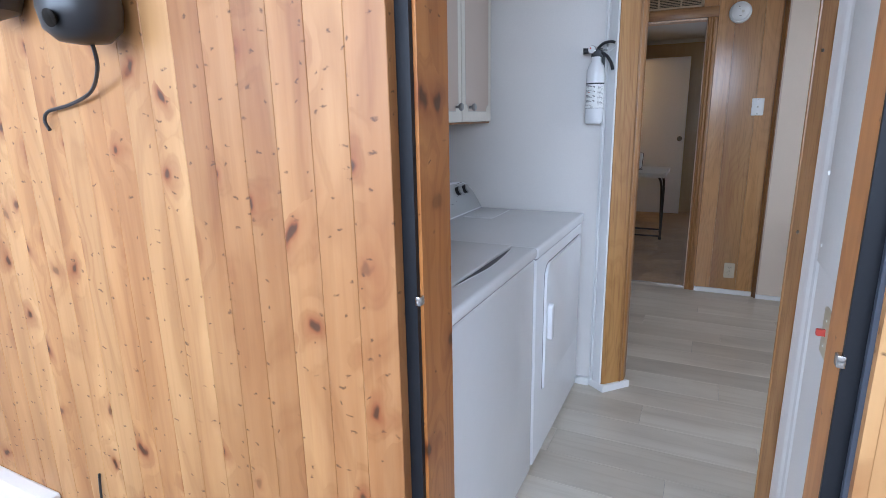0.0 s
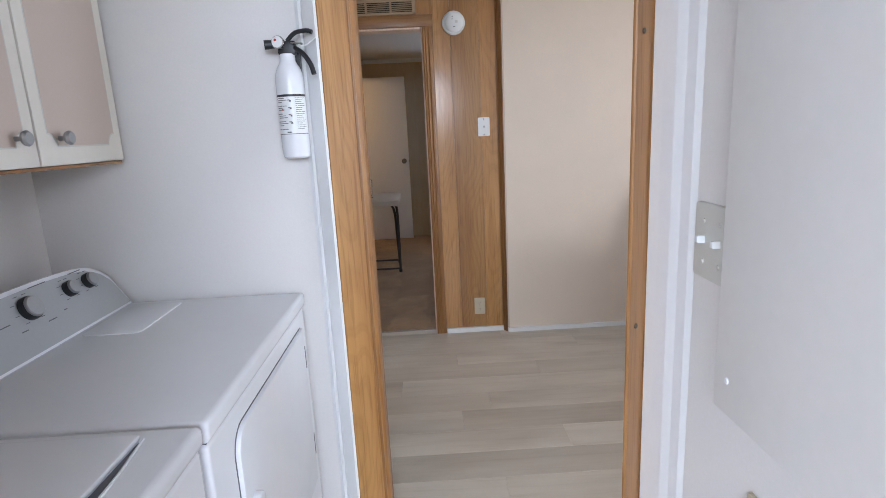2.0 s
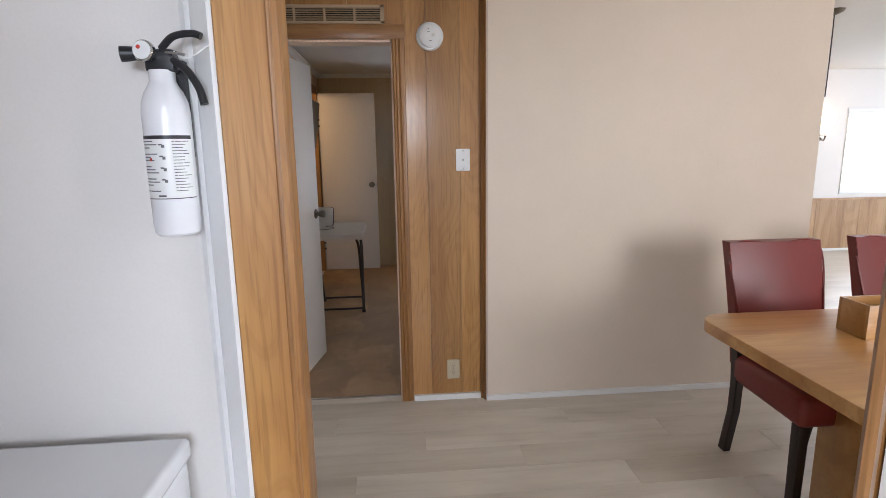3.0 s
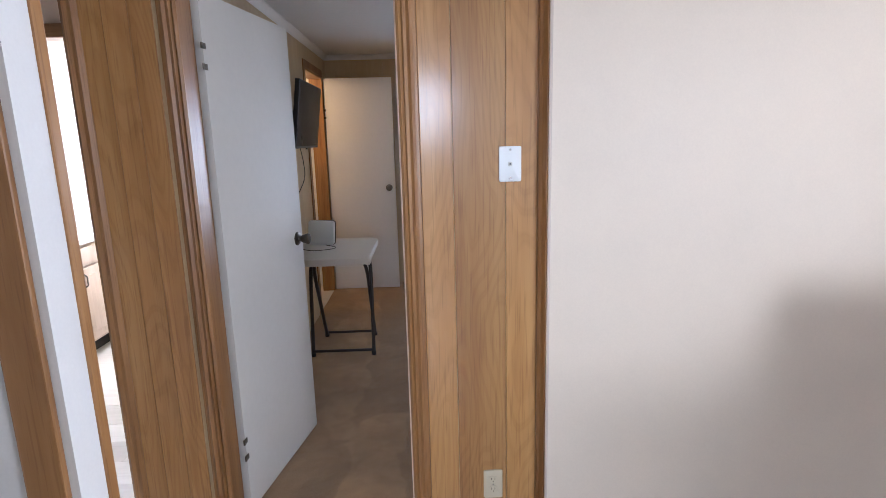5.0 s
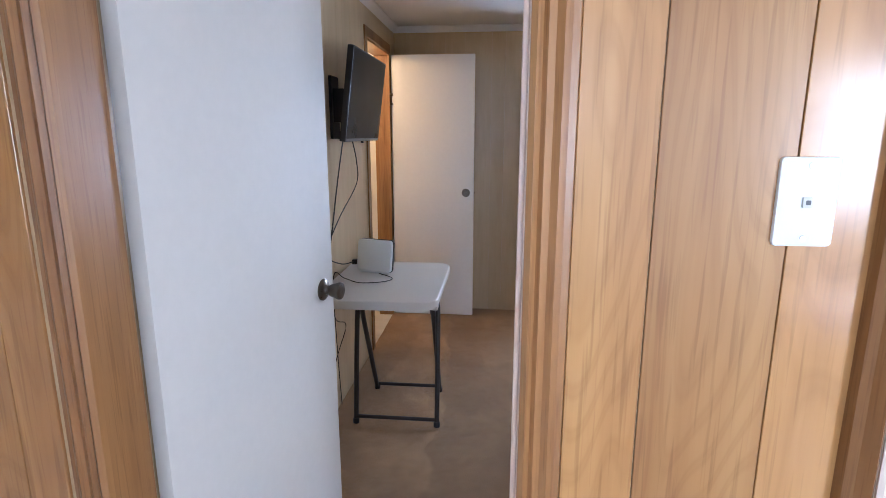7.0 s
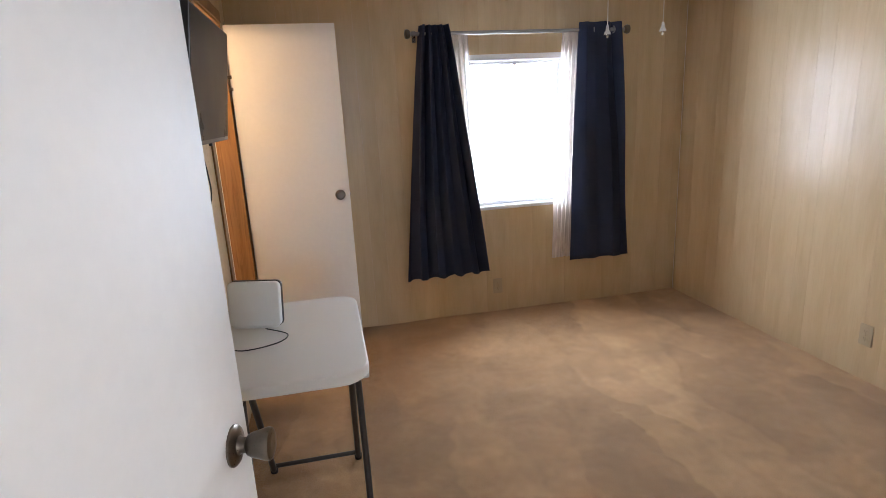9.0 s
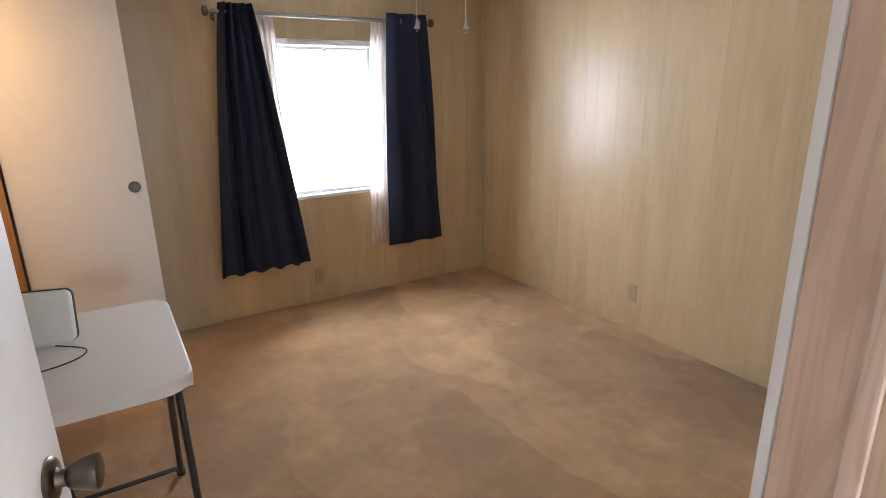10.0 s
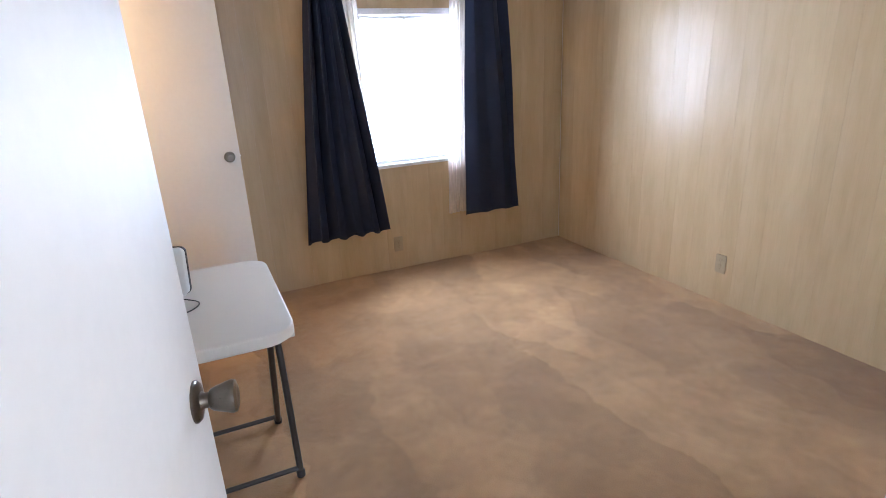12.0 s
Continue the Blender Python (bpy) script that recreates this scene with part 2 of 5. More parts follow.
PINE = wood("knotty_pine", (0.235, 0.088, 0.022), (0.375, 0.183, 0.062), (0.52, 0.302, 0.122), "z", 10, 0.5, 0.6, 23.0, 0.15, 0.3, 0.0, 7.0, tone_step=0.7, figure=0.4, rings=60, knot_size=1.2, stretch=0.1, ring_scale=4.0, ticks=0.58)
PINE_JAMB = wood("stained_pine", (0.34, 0.12, 0.028), (0.50, 0.205, 0.052), (0.62, 0.30, 0.092), "z", 14, 0.4, 0.45, 13.0, 0.15, 0.2, 0.1, 7.5, figure=0.5, rings=60, ring_scale=7.0, knot_size=1.5, ticks=0.72)
OAK = wood("oak_panel", (0.28, 0.122, 0.027), (0.395, 0.196, 0.052), (0.49, 0.275, 0.084), "z", 20, 0.45, 0, 17.0, 0.55, 0.05, 0.6, figure=0.3, rings=150, ring_scale=5.0, stretch=0.05)
OAK.node_tree.nodes["Principled BSDF"].inputs["Coat Roughness"].default_value = 0.17
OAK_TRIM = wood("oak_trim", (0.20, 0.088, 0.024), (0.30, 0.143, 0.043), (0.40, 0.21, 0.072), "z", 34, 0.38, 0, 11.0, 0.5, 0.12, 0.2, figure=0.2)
OAK_HEAD = wood("oak_trim_level", (0.22, 0.10, 0.031), (0.33, 0.165, 0.058), (0.43, 0.24, 0.09), "x", 34, 0.3, 0, 11.0, 0.5, 0.12, 0.25, figure=0.2)
JAMB_PRINT = wood("printed_jamb", (0.64, 0.47, 0.35), (0.74, 0.575, 0.45), (0.79, 0.635, 0.515), "z", 24, 0.5, 0, 7.0, 0.25, 0.1, 0.0, figure=0.35, rings=150, ring_scale=9.0)
BED_PANEL = wood("pale_panel", (0.50, 0.374, 0.214), (0.55, 0.418, 0.243), (0.59, 0.460, 0.276), "z", 26, 0.30, 0, 5.0, 0.08, 0.03, 0.0, tone_step=0.25, figure=0.06, stretch=0.16)
BED_PANEL.node_tree.nodes["Principled BSDF"].inputs["Specular IOR Level"].default_value = 0.3
TABLE_OAK = wood("table_oak", (0.40, 0.19, 0.052), (0.54, 0.285, 0.088), (0.65, 0.39, 0.145), "x", 12, 0.3, 0, 3.0, 0.25, 0.06, 0.7, figure=0.3, rings=50)
WAINSCOT = wood("wainscot_oak", (0.30, 0.17, 0.08), (0.42, 0.26, 0.13), (0.5, 0.33, 0.18), "z", 17, 0.4, 0, 9.0, 0.4, 0.1)
VINYL = wood("vinyl_plank", (0.47, 0.42, 0.345), (0.62, 0.565, 0.475), (0.72, 0.675, 0.585), "x", 8, 0.33, 0, 31.0, 0.15, 0.06, figure=0.05, tone_step=0.7, stretch=0.24)
WHITE_WALL = painted("white_wall", (0.79, 0.765, 0.735), 0.55, 170, 0.03, 0.16)
WHITE_TRIM = painted("white_trim", (0.82, 0.82, 0.81), 0.35, 90, 0.02, 0.08)
WHITE_DOOR = painted("white_door", (0.77, 0.75, 0.72), 0.6, 40, 0.025, 0.06)
BEIGE_WALL = painted("beige_wall", (0.765, 0.66, 0.54), 0.5, 170, 0.035, 0.2, 2.0)
CREAM = painted("cream_paint", (0.79, 0.75, 0.66), 0.4, 60, 0.025, 0.08)
BLUSH = painted("blush_paint", (0.60, 0.50, 0.42), 0.55, 160, 0.02, 0.12)
CEILING_PAINT = painted("ceiling_paint", (0.74, 0.73, 0.71), 0.8, 70, 0.03, 0.4)
ENAMEL = painted("white_enamel", (0.80, 0.81, 0.83), 0.22, 30, 0.012, 0.02)
ENAMEL_SEAM = painted("seam_dark", (0.10, 0.10, 0.11), 0.6, 30, 0.03, 0.02)
CONSOLE = painted("grey_console", (0.40, 0.41, 0.41), 0.32, 120, 0.03, 0.03)
PRINT_GREY = painted("grey_print", (0.12, 0.12, 0.125), 0.5, 60, 0.02, 0.0)
PRINT_RED = painted("red_print", (0.55, 0.06, 0.04), 0.5, 60, 0.02, 0.0)
KNOB_GREY = metal("brushed_knob", (0.42, 0.42, 0.42), 0.35)
BLACK_PLASTIC = painted("black_plastic", (0.018, 0.018, 0.02), 0.4, 60, 0.05, 0.05)
BLACK_METAL = painted("black_metal", (0.014, 0.015, 0.018), 0.5, 40, 0.06, 0.08)
BLACK_METAL.node_tree.nodes["Principled BSDF"].inputs["Specular IOR Level"].default_value = 0.2
GREY_METAL = painted("blue_grey_metal", (0.05, 0.058, 0.078), 0.35, 40, 0.04, 0.05)
STEEL = metal("steel", (0.62, 0.61, 0.6), 0.25)
BRONZE = metal("antique_knob", (0.17, 0.148, 0.12), 0.3)
ROD_STEEL = metal("dull_steel", (0.30, 0.29, 0.28), 0.35)
PLATE_WHITE = painted("plate_white", (0.80, 0.81, 0.80), 0.35, 40, 0.01, 0.02)
PLATE_ALMOND = painted("plate_almond", (0.56, 0.49, 0.35), 0.4, 40, 0.02, 0.02)
PLATE_TAN = painted("plate_tan", (0.43, 0.345, 0.215), 0.45, 40, 0.02, 0.02)
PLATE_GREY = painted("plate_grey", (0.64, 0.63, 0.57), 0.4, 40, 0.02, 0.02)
VENT_PAINT = painted("vent_tan", (0.42, 0.31, 0.19), 0.5, 60, 0.03, 0.03)
# near-black that paints the shade in hollows: vent, outlet slots, plinth
SHADE_DARK = painted("hollow_shade", (0.02, 0.018, 0.015), 0.9, 30, 0.02, 0.0)
CARPET = carpet_material("tan_carpet")
NAVY = cloth_material("navy_curtain", (0.008, 0.0155, 0.048), 0.8, 0.0)
SHEER = sheer_material("sheer_curtain")
GLASS = glass_material("window_glass")
LEATHER = painted("red_leather", (0.19, 0.018, 0.013), 0.38, 220, 0.08, 0.35)
CHAIR_WOOD = painted("espresso_wood", (0.022, 0.012, 0.010), 0.35, 60, 0.06, 0.08)
TABLE_PLASTIC = painted("table_plastic", (0.70, 0.67, 0.62), 0.5, 320, 0.02, 0.3)
TUBE_METAL = painted("tube_metal", (0.035, 0.03, 0.028), 0.35, 60, 0.06, 0.05)
SCREEN = painted("tv_screen", (0.012, 0.010, 0.008), 0.3, 30, 0.02, 0.0)
SCREEN.node_tree.nodes["Principled BSDF"].inputs["IOR"].default_value = 1.12
# dark colour that stands in for the shadow line round the cover board
CAULK = painted("board_shade", (0.15, 0.145, 0.14), 0.7, 60, 0.03, 0.1)
CONCRETE = painted("concrete", (0.36, 0.35, 0.33), 0.85, 60, 0.08, 0.4)
GROUND = painted("ground_gravel", (0.22, 0.20, 0.17), 0.95, 9, 0.15, 0.5)
OUTSIDE = glowing("bright_daylight", (1.0, 1.0, 1.0), 3.0)
LAMP_GLASS = glowing("lit_shade", (1.0, 0.82, 0.6), 3.0)
VANITY_WOOD = wood("pickled_vanity", (0.58, 0.46, 0.36), (0.66, 0.54, 0.43), (0.72, 0.61, 0.5), "z", 26, 0.45, 0, 5.0, 0.2, 0.08, figure=0.1)


# ---- building helpers ----
OFFSET = {}


def thing(name, label, category, base=(0, 0, 0), group="", kind="", local=False):
    """An Empty at the thing's base; parts are given in world places unless local."""
    ob = new(name)
    ob.empty_display_size = 0.05
    ob.location = base
    OFFSET[ob.name] = Vector((0, 0, 0)) if local else Vector(base)
    return tagged(ob, label, category, group, kind)


def root_of(ob):
    while ob.parent:
        ob = ob.parent
    return ob


def finish(bm, name, material, smooth=False):
    me = bpy.data.meshes.new(name)
    bmesh.ops.recalc_face_normals(bm, faces=bm.faces)
    bm.to_mesh(me)
    bm.free()
    me.materials.append(material)
    if smooth:
        for p in me.polygons:
            p.use_smooth = True
        me.set_sharp_from_angle(angle=radians(38))
    return me


def part(name, bm, material, parent, label="", smooth=True, kind=""):
    off = OFFSET.get(root_of(parent).name, Vector((0, 0, 0)))
    if off.length:
        bmesh.ops.translate(bm, verts=bm.verts, vec=-off)
    ob = new(name, finish(bm, name, material, smooth))
    ob.parent = parent
    return tagged(ob, label, kind=kind)


def solid(name, bm, material, label="", category="", kind="", group="", smooth=True):
    """A top-level thing of one mesh, with its origin at its base."""
    lo = [min(v.co[i] for v in bm.verts) for i in range(3)]
    hi = [max(v.co[i] for v in bm.verts) for i in range(3)]
    base = Vector(((lo[0] + hi[0]) / 2, (lo[1] + hi[1]) / 2, lo[2]))
    bmesh.ops.translate(bm, verts=bm.verts, vec=-base)
    ob = new(name, finish(bm, name, material, smooth))
    ob.location = base
    OFFSET[ob.name] = base
    return tagged(ob, label, category, group, kind)


def box(x0, x1, y0, y1, z0, z1, bevel=0.0, bm=None, seg=2):
    one = bmesh.new()
    bmesh.ops.create_cube(one, size=1.0)
    for v in one.verts:
        v.co = Vector(((x0 + x1) / 2 + v.co.x * (x1 - x0), (y0 + y1) / 2 + v.co.y * (y1 - y0), (z0 + z1) / 2 + v.co.z * (z1 - z0)))
    if bevel:
        bmesh.ops.bevel(one, geom=list(one.edges), offset=bevel, segments=seg, affect="EDGES", profile=0.6)
    return joined(bm, one)


def joined(bm, other):
    if bm is None:
        return other
    me = bpy.data.meshes.new("join")
    other.to_mesh(me)
    other.free()
    bm.from_mesh(me)
    bpy.data.meshes.remove(me)
    return bm


def rod(a, b, r0, r1=None, seg=16, bm=None):
    a, b = Vector(a), Vector(b)
    one = bmesh.new()
    bmesh.ops.create_cone(one, cap_ends=True, segments=seg, radius1=r0, radius2=r0 if r1 is None else r1, depth=(b - a).length)
    m = Matrix.Translation((a + b) / 2) @ (b - a).to_track_quat("Z", "Y").to_matrix().to_4x4()
    bmesh.ops.transform(one, matrix=m, verts=one.verts)
    return joined(bm, one)


def tube(points, r, seg=10, bm=None):
    """A round tube along a smooth line through the points."""
    pts = [Vector(p) for p in points]
    line = []
    for i in range(len(pts) - 1):
        p0, p1, p2, p3 = pts[max(i - 1, 0)], pts[i], pts[i + 1], pts[min(i + 2, len(pts) - 1)]
        for k in range(6):
            t = k / 6
            line.append(0.5 * (2 * p1 + (p2 - p0) * t + (2 * p0 - 5 * p1 + 4 * p2 - p3) * t * t + (3 * p1 - p0 - 3 * p2 + p3) * t ** 3))
    line.append(pts[-1])
    one = bmesh.new()
    rings = []
    up = Vector((0.13, 0.31, 0.94))
    for i, p in enumerate(line):
        d = (line[min(i + 1, len(line) - 1)] - line[max(i - 1, 0)]).normalized()
        s = d.cross(up)
        if s.length < 0.05:
            s = d.cross(Vector((1, 0, 0)))
        s.normalize()
        u = s.cross(d)
        rings.append([one.verts.new(p + r * (math.cos(2 * math.pi * k / seg) * s + math.sin(2 * math.pi * k / seg) * u)) for k in range(seg)])
    for a, b in zip(rings, rings[1:]):
        for k in range(seg):
            one.faces.new((a[k], a[(k + 1) % seg], b[(k + 1) % seg], b[k]))
    one.faces.new(rings[0])
    one.faces.new(rings[-1])
    return joined(bm, one)


def lathe(profile, origin, axis=(0, 0, 1), seg=28, bm=None):
    """Turned shape: profile of (radius, height) along axis from origin."""
    one = bmesh.new()
    rings = []
    for r, h in profile:
        rings.append([one.verts.new((max(r, 0.0002) * math.cos(2 * math.pi * k / seg), max(r, 0.0002) * math.sin(2 * math.pi * k / seg), h)) for k in range(seg)])
    for a, b in zip(rings, rings[1:]):
        for k in range(seg):
            one.faces.new((a[k], a[(k + 1) % seg], b[(k + 1) % seg], b[k]))
    one.faces.new(rings[0])
    one.faces.new(rings[-1])
    m = Matrix.Translation(origin) @ Vector(axis).to_track_quat("Z", "Y").to_matrix().to_4x4()
    bmesh.ops.transform(one, matrix=m, verts=one.verts)
    return joined(bm, one)


def prism(outline, depth, matrix=None, bevel=0.0, bm=None, seg=2):
    """A flat outline in x, y pushed up by depth along z, then placed by matrix."""
    one = bmesh.new()
    low = [one.verts.new((x, y, 0)) for x, y in outline]
    high = [one.verts.new((x, y, depth)) for x, y in outline]
    n = len(outline)
    for i in range(n):
        one.faces.new((low[i], low[(i + 1) % n], high[(i + 1) % n], high[i]))
    one.faces.new(low[::-1])
    top = one.faces.new(high)
    bmesh.ops.recalc_face_normals(one, faces=one.faces)
    if bevel:
        bmesh.ops.bevel(one, geom=list(top.edges), offset=bevel, segments=seg, affect="EDGES", profile=0.6)
    if matrix is not None:
        bmesh.ops.transform(one, matrix=matrix, verts=one.verts)
    return joined(bm, one)


def round_rect(w, h, r, steps=6, cx=0.0, cy=0.0):
    out = []
    for sx, sy, a0 in ((1, 1, 0), (-1, 1, 90), (-1, -1, 180), (1, -1, 270)):
        for k in range(steps + 1):
            a = radians(a0 + 90 * k / steps)
            out.append((cx + sx * (w / 2 - r) + r * math.cos(a), cy + sy * (h / 2 - r) + r * math.sin(a)))
    return out


# frames that turn a flat outline (x right, y up) onto a wall
def on_wall(origin, facing):
    """Outline x runs along the wall, y up, depth out of the wall."""
    f = Vector(facing).normalized()
    up = Vector((0, 0, 1))
    right = up.cross(f)
    m = Matrix((right, up, f)).transposed().to_4x4()
    return Matrix.Translation(origin) @ m


# ---- large structure ----
TOP = 2.28
BED_TOP = 2.25


def structure(name, bm, material, label, smooth=False):
    return solid(name, bm, material, label, kind="structure", smooth=smooth)


def boxes(*rows):
    bm = None
    for r in rows:
        bm = box(*r, bm=bm)
    return bm


structure("ground", boxes((-400, 400, -400, 400, -0.6, -0.22)), GROUND, "flat gravel ground around the home")
structure("porch_floor", boxes((-3.0, 4.0, -3.3, -0.06, -0.22, -0.13)), CONCRETE, "grey concrete porch slab before the door")
structure("floor", boxes((-2.6, 9.5, -0.06, 7.15, -0.2, -0.004)), CONCRETE, "subfloor under the planks and carpet")

# outside wall with the entry door and a dining window
structure("wall_south", boxes(
    (-3.0, -0.10, -0.118, 0.02, -0.13, 2.45), (0.78, 2.6, -0.118, 0.02, -0.13, 2.45), (3.4, 9.6, -0.118, 0.02, -0.13, 2.45),
    (-0.10, 0.78, -0.118, 0.02, 2.02, 2.45), (2.6, 3.4, -0.118, 0.02, -0.13, 0.85), (2.6, 3.4, -0.118, 0.02, 1.92, 2.45)), WHITE_WALL,
    "white painted outside wall with the entry opening")
structure("wall_west", boxes((-2.7, -2.6, 0.02, 7.15, -0.1, TOP)), WHITE_WALL, "plain white end wall")
# the opening in the east wall is unseen, added for the side fill
structure("wall_east", boxes((9.5, 9.6, 0.02, 1.9, 0, TOP), (9.5, 9.6, 4.7, 7.15, 0, TOP), (9.5, 9.6, 1.9, 4.7, 0, 0.8), (9.5, 9.6, 1.9, 4.7, 2.0, TOP)), WHITE_WALL, "plain white end wall of the living room")
structure("wall_laundry_back", boxes((-0.86, -0.76, 0.02, 2.377, 0, TOP)), WHITE_WALL, "white wall behind washer and dryer")
structure("wall_laundry_partition", boxes((-0.76, 0.06, 1.54, 1.64, 0, TOP)), WHITE_WALL, "white textured wall that carries the extinguisher")
structure("wall_laundry_side", boxes((0.80, 0.88, 0.02, 0.83, 0, TOP)), WHITE_WALL, "white wall with switches beside the entry")
structure("wall_hall_west", boxes((-2.6, -0.072, 2.379, 2.444, 0, TOP)), WHITE_WALL, "white wall end at the side hall")
structure("wall_hall_north", boxes((-0.59, -0.255, 3.396, 3.5, 0, TOP), (0.42, 0.8945, 3.396, 3.5, 0, TOP), (-0.255, 0.42, 3.396, 3.5, 1.965, TOP)), BED_PANEL, "hall wall with the bedroom doorway")
structure("wall_dining_north", boxes((0.8945, 2.75, 3.35, 3.5, 0, TOP)), BEIGE_WALL, "plain beige papered wall of the dining area")
structure("wall_side_hall", boxes((-0.59, -0.45, 3.5, 6.12, 0, TOP), (-0.56, -0.45, 6.81, 7.15, 0, TOP), (-0.56, -0.45, 6.12, 6.81, 2.03, TOP)), BED_PANEL, "bedroom side wall with a closet doorway")
structure("wall_bath", boxes((-2.6, -1.638, 4.5, 4.6, 0, TOP), (-0.90, -0.59, 4.5, 4.6, 0, TOP), (-1.638, -0.90, 4.5, 4.6, 1.99, TOP)), BEIGE_WALL, "wall with the bathroom doorway")
structure("wall_bath_back", boxes((-2.6, -0.63, 5.9, 6.0, 0, TOP), (-2.45, -2.35, 4.6, 5.9, 0, TOP), (-1.45, -1.35, 6.0, 7.15, 0, TOP)), WHITE_WALL, "white bathroom walls")
structure("wall_bed_east", boxes((2.70, 2.75, 3.5, 7.03, 0, TOP)), BED_PANEL, "bedroom side wall in pale panelling")
structure("wall_north", boxes((-2.6, 1.06, 7.03, 7.15, 0, TOP), (1.74, 6.10, 7.03, 7.15, 0, TOP), (7.5, 9.6, 7.03, 7.15, 0, TOP),
                              (1.06, 1.74, 7.03, 7.15, 0, 0.80), (1.06, 1.74, 7.03, 7.15, 1.80, TOP), (6.10, 7.5, 7.03, 7.15, 0, 0.76), (6.10, 7.5, 7.03, 7.15, 1.78, TOP)), WHITE_WALL,
          "outside wall with bedroom and living room windows")
structure("ceiling", boxes((-2.7, 9.6, -0.10, 7.15, TOP, TOP + 0.12)), CEILING_PAINT, "white painted ceiling")
structure("ceiling_bedroom", boxes((-0.45, 2.70, 3.5, 7.03, BED_TOP, TOP - 0.002)), CEILING_PAINT, "white bedroom ceiling")

# unseen porch, added behind the camera to close the place and limit daylight
structure("unseen_porch_roof", boxes((-3.0, 4.0, -3.3, -0.118, 2.45, 2.55)), WHITE_WALL, "unseen white porch ceiling added to hold back the sky")
structure("unseen_porch_wall", boxes((-3.0, -2.9, -3.3, -0.15, -0.13, 2.45), (3.9, 4.0, -3.3, -0.15, -0.13, 2.45), (2.25, 3.9, -3.3, -3.2, -0.13, 2.45), (-2.9, 2.25, -3.3, -3.2, -0.13, 1.45)), WHITE_WALL,
          "unseen porch walls added to narrow the sky to a band")

# carpet as one soft sheet
bm = bmesh.new()
nx, ny = 64, 72
grid = [[bm.verts.new((-0.45 + 3.15 * i / nx, 3.462 + 3.568 * j / ny, 0.004 + 0.006 * noise.noise((i * 0.16, j * 0.16, 3.0)) + 0.0035 * noise.noise((i * 0.55, j * 0.55, 7.0)))) for j in range(ny + 1)] for i in range(nx + 1)]
for i in range(nx):
    for j in range(ny):
        bm.faces.new((grid[i][j], grid[i + 1][j], grid[i + 1][j + 1], grid[i][j + 1]))
# a small wrinkle in the pile
for col in grid:
    for v in col:
        d = math.hypot((v.co.x - 0.97) / 0.10, (v.co.y - 5.80) / 0.035)
        v.co.z += 0.014 * math.exp(-d * d)
structure("carpet", bm, CARPET, "worn tan wall-to-wall carpet with vacuum marks", True)
structure("bath_floor", boxes((-2.6, -0.63, 4.5, 5.9, -0.003, 0.001), (-1.35, -0.45, 6.0, 7.03, -0.003, 0.002)), VINYL, "grey vinyl bathroom floor")
structure("floor_doorway", boxes((-0.254, 0.416, 3.392, 3.455, -0.004, 0.0)), VINYL, "vinyl strip in the bedroom doorway")
structure("living_floor", boxes((4.0, 9.5, 0.02, 7.03, -0.003, 0.0), (2.8, 4.0, 3.5, 7.03, -0.003, 0.0)), VINYL, "grey vinyl floor of the living room")

# baseboards and mouldings
structure("baseboard_dining", boxes((0.895, 2.75, 3.332, 3.35, 0, 0.028)), WHITE_TRIM, "thin white shoe moulding")
structure("baseboard_hall", boxes((0.485, 0.875, 3.372, 3.390, 0, 0.032), (-0.56, -0.335, 3.372, 3.390, 0, 0.032)), WHITE_TRIM, "thin white shoe moulding under oak panels")
structure("baseboard_laundry", boxes((0.0, 0.052, 1.518, 1.54, 0, 0.038), (-0.76, 0.0, 1.522, 1.54, 0, 0.03)), WHITE_TRIM, "white laundry baseboard")
structure("baseboard_bath", boxes((-2.6, -1.703, 4.478, 4.493, 0, 0.05)), WHITE_TRIM, "white baseboard of the side hall")
base_bm = prism([(0.048, 1.535), (0.132, 1.472), (0.240, 1.590), (0.222, 1.60), (0.130, 1.498), (0.058, 1.545)], 0.036, None, 0.008)
structure("baseboard_post", base_bm, WHITE_TRIM, "white base moulding mitred round the post")
cr = [(0, 0), (0.0, -0.045), (0.008, -0.045), (0.016, -0.03), (0.03, -0.014), (0.045, -0.008), (0.045, 0)]
bm = prism([(a, b) for a, b in cr], 3.15, Matrix.Translation((-0.45, 7.03, BED_TOP)) @ Matrix(((0, 0, 1, 0), (-1, 0, 0, 0), (0, 1, 0, 0), (0, 0, 0, 1))))
bm = prism([(a, b) for a, b in cr], 3.53, Matrix.Translation((-0.45, 3.5, BED_TOP)) @ Matrix(((1, 0, 0, 0), (0, 0, 1, 0), (0, 1, 0, 0), (0, 0, 0, 1))), bm=bm)
bm = prism([(-a, b) for a, b in cr], 3.53, Matrix.Translation((2.70, 3.5, BED_TOP)) @ Matrix(((1, 0, 0, 0), (0, 0, 1, 0), (0, 1, 0, 0), (0, 0, 0, 1))), bm=bm)
structure("trim_crown", bm, WHITE_TRIM, "small white crown moulding", True)


# ---- entry ----
entry = thing("door_frame", "pine entry jamb with a black metal screen-door frame", "door frame", (0.34, -0.05, -0.13), kind="structure")
part("jamb", boxes((-0.078, 0.004, -0.103, 0.030, -0.13, 2.02)), PINE_JAMB, entry, "knotty stained pine jamb")
part("jamb", boxes((0.716, 0.76, -0.082, 0.052, -0.13, 2.02)), PINE_JAMB, entry, "knotty stained pine jamb")
part("head_jamb", boxes((0.004, 0.716, -0.03, 0.052, 1.98, 2.02)), PINE_JAMB, entry)
part("channel", boxes((-0.10, -0.078, -0.118, -0.03, -0.13, 2.02), (-0.078, -0.003, -0.118, -0.105, -0.13, 2.02)), BLACK_METAL, entry, "black aluminium channel")
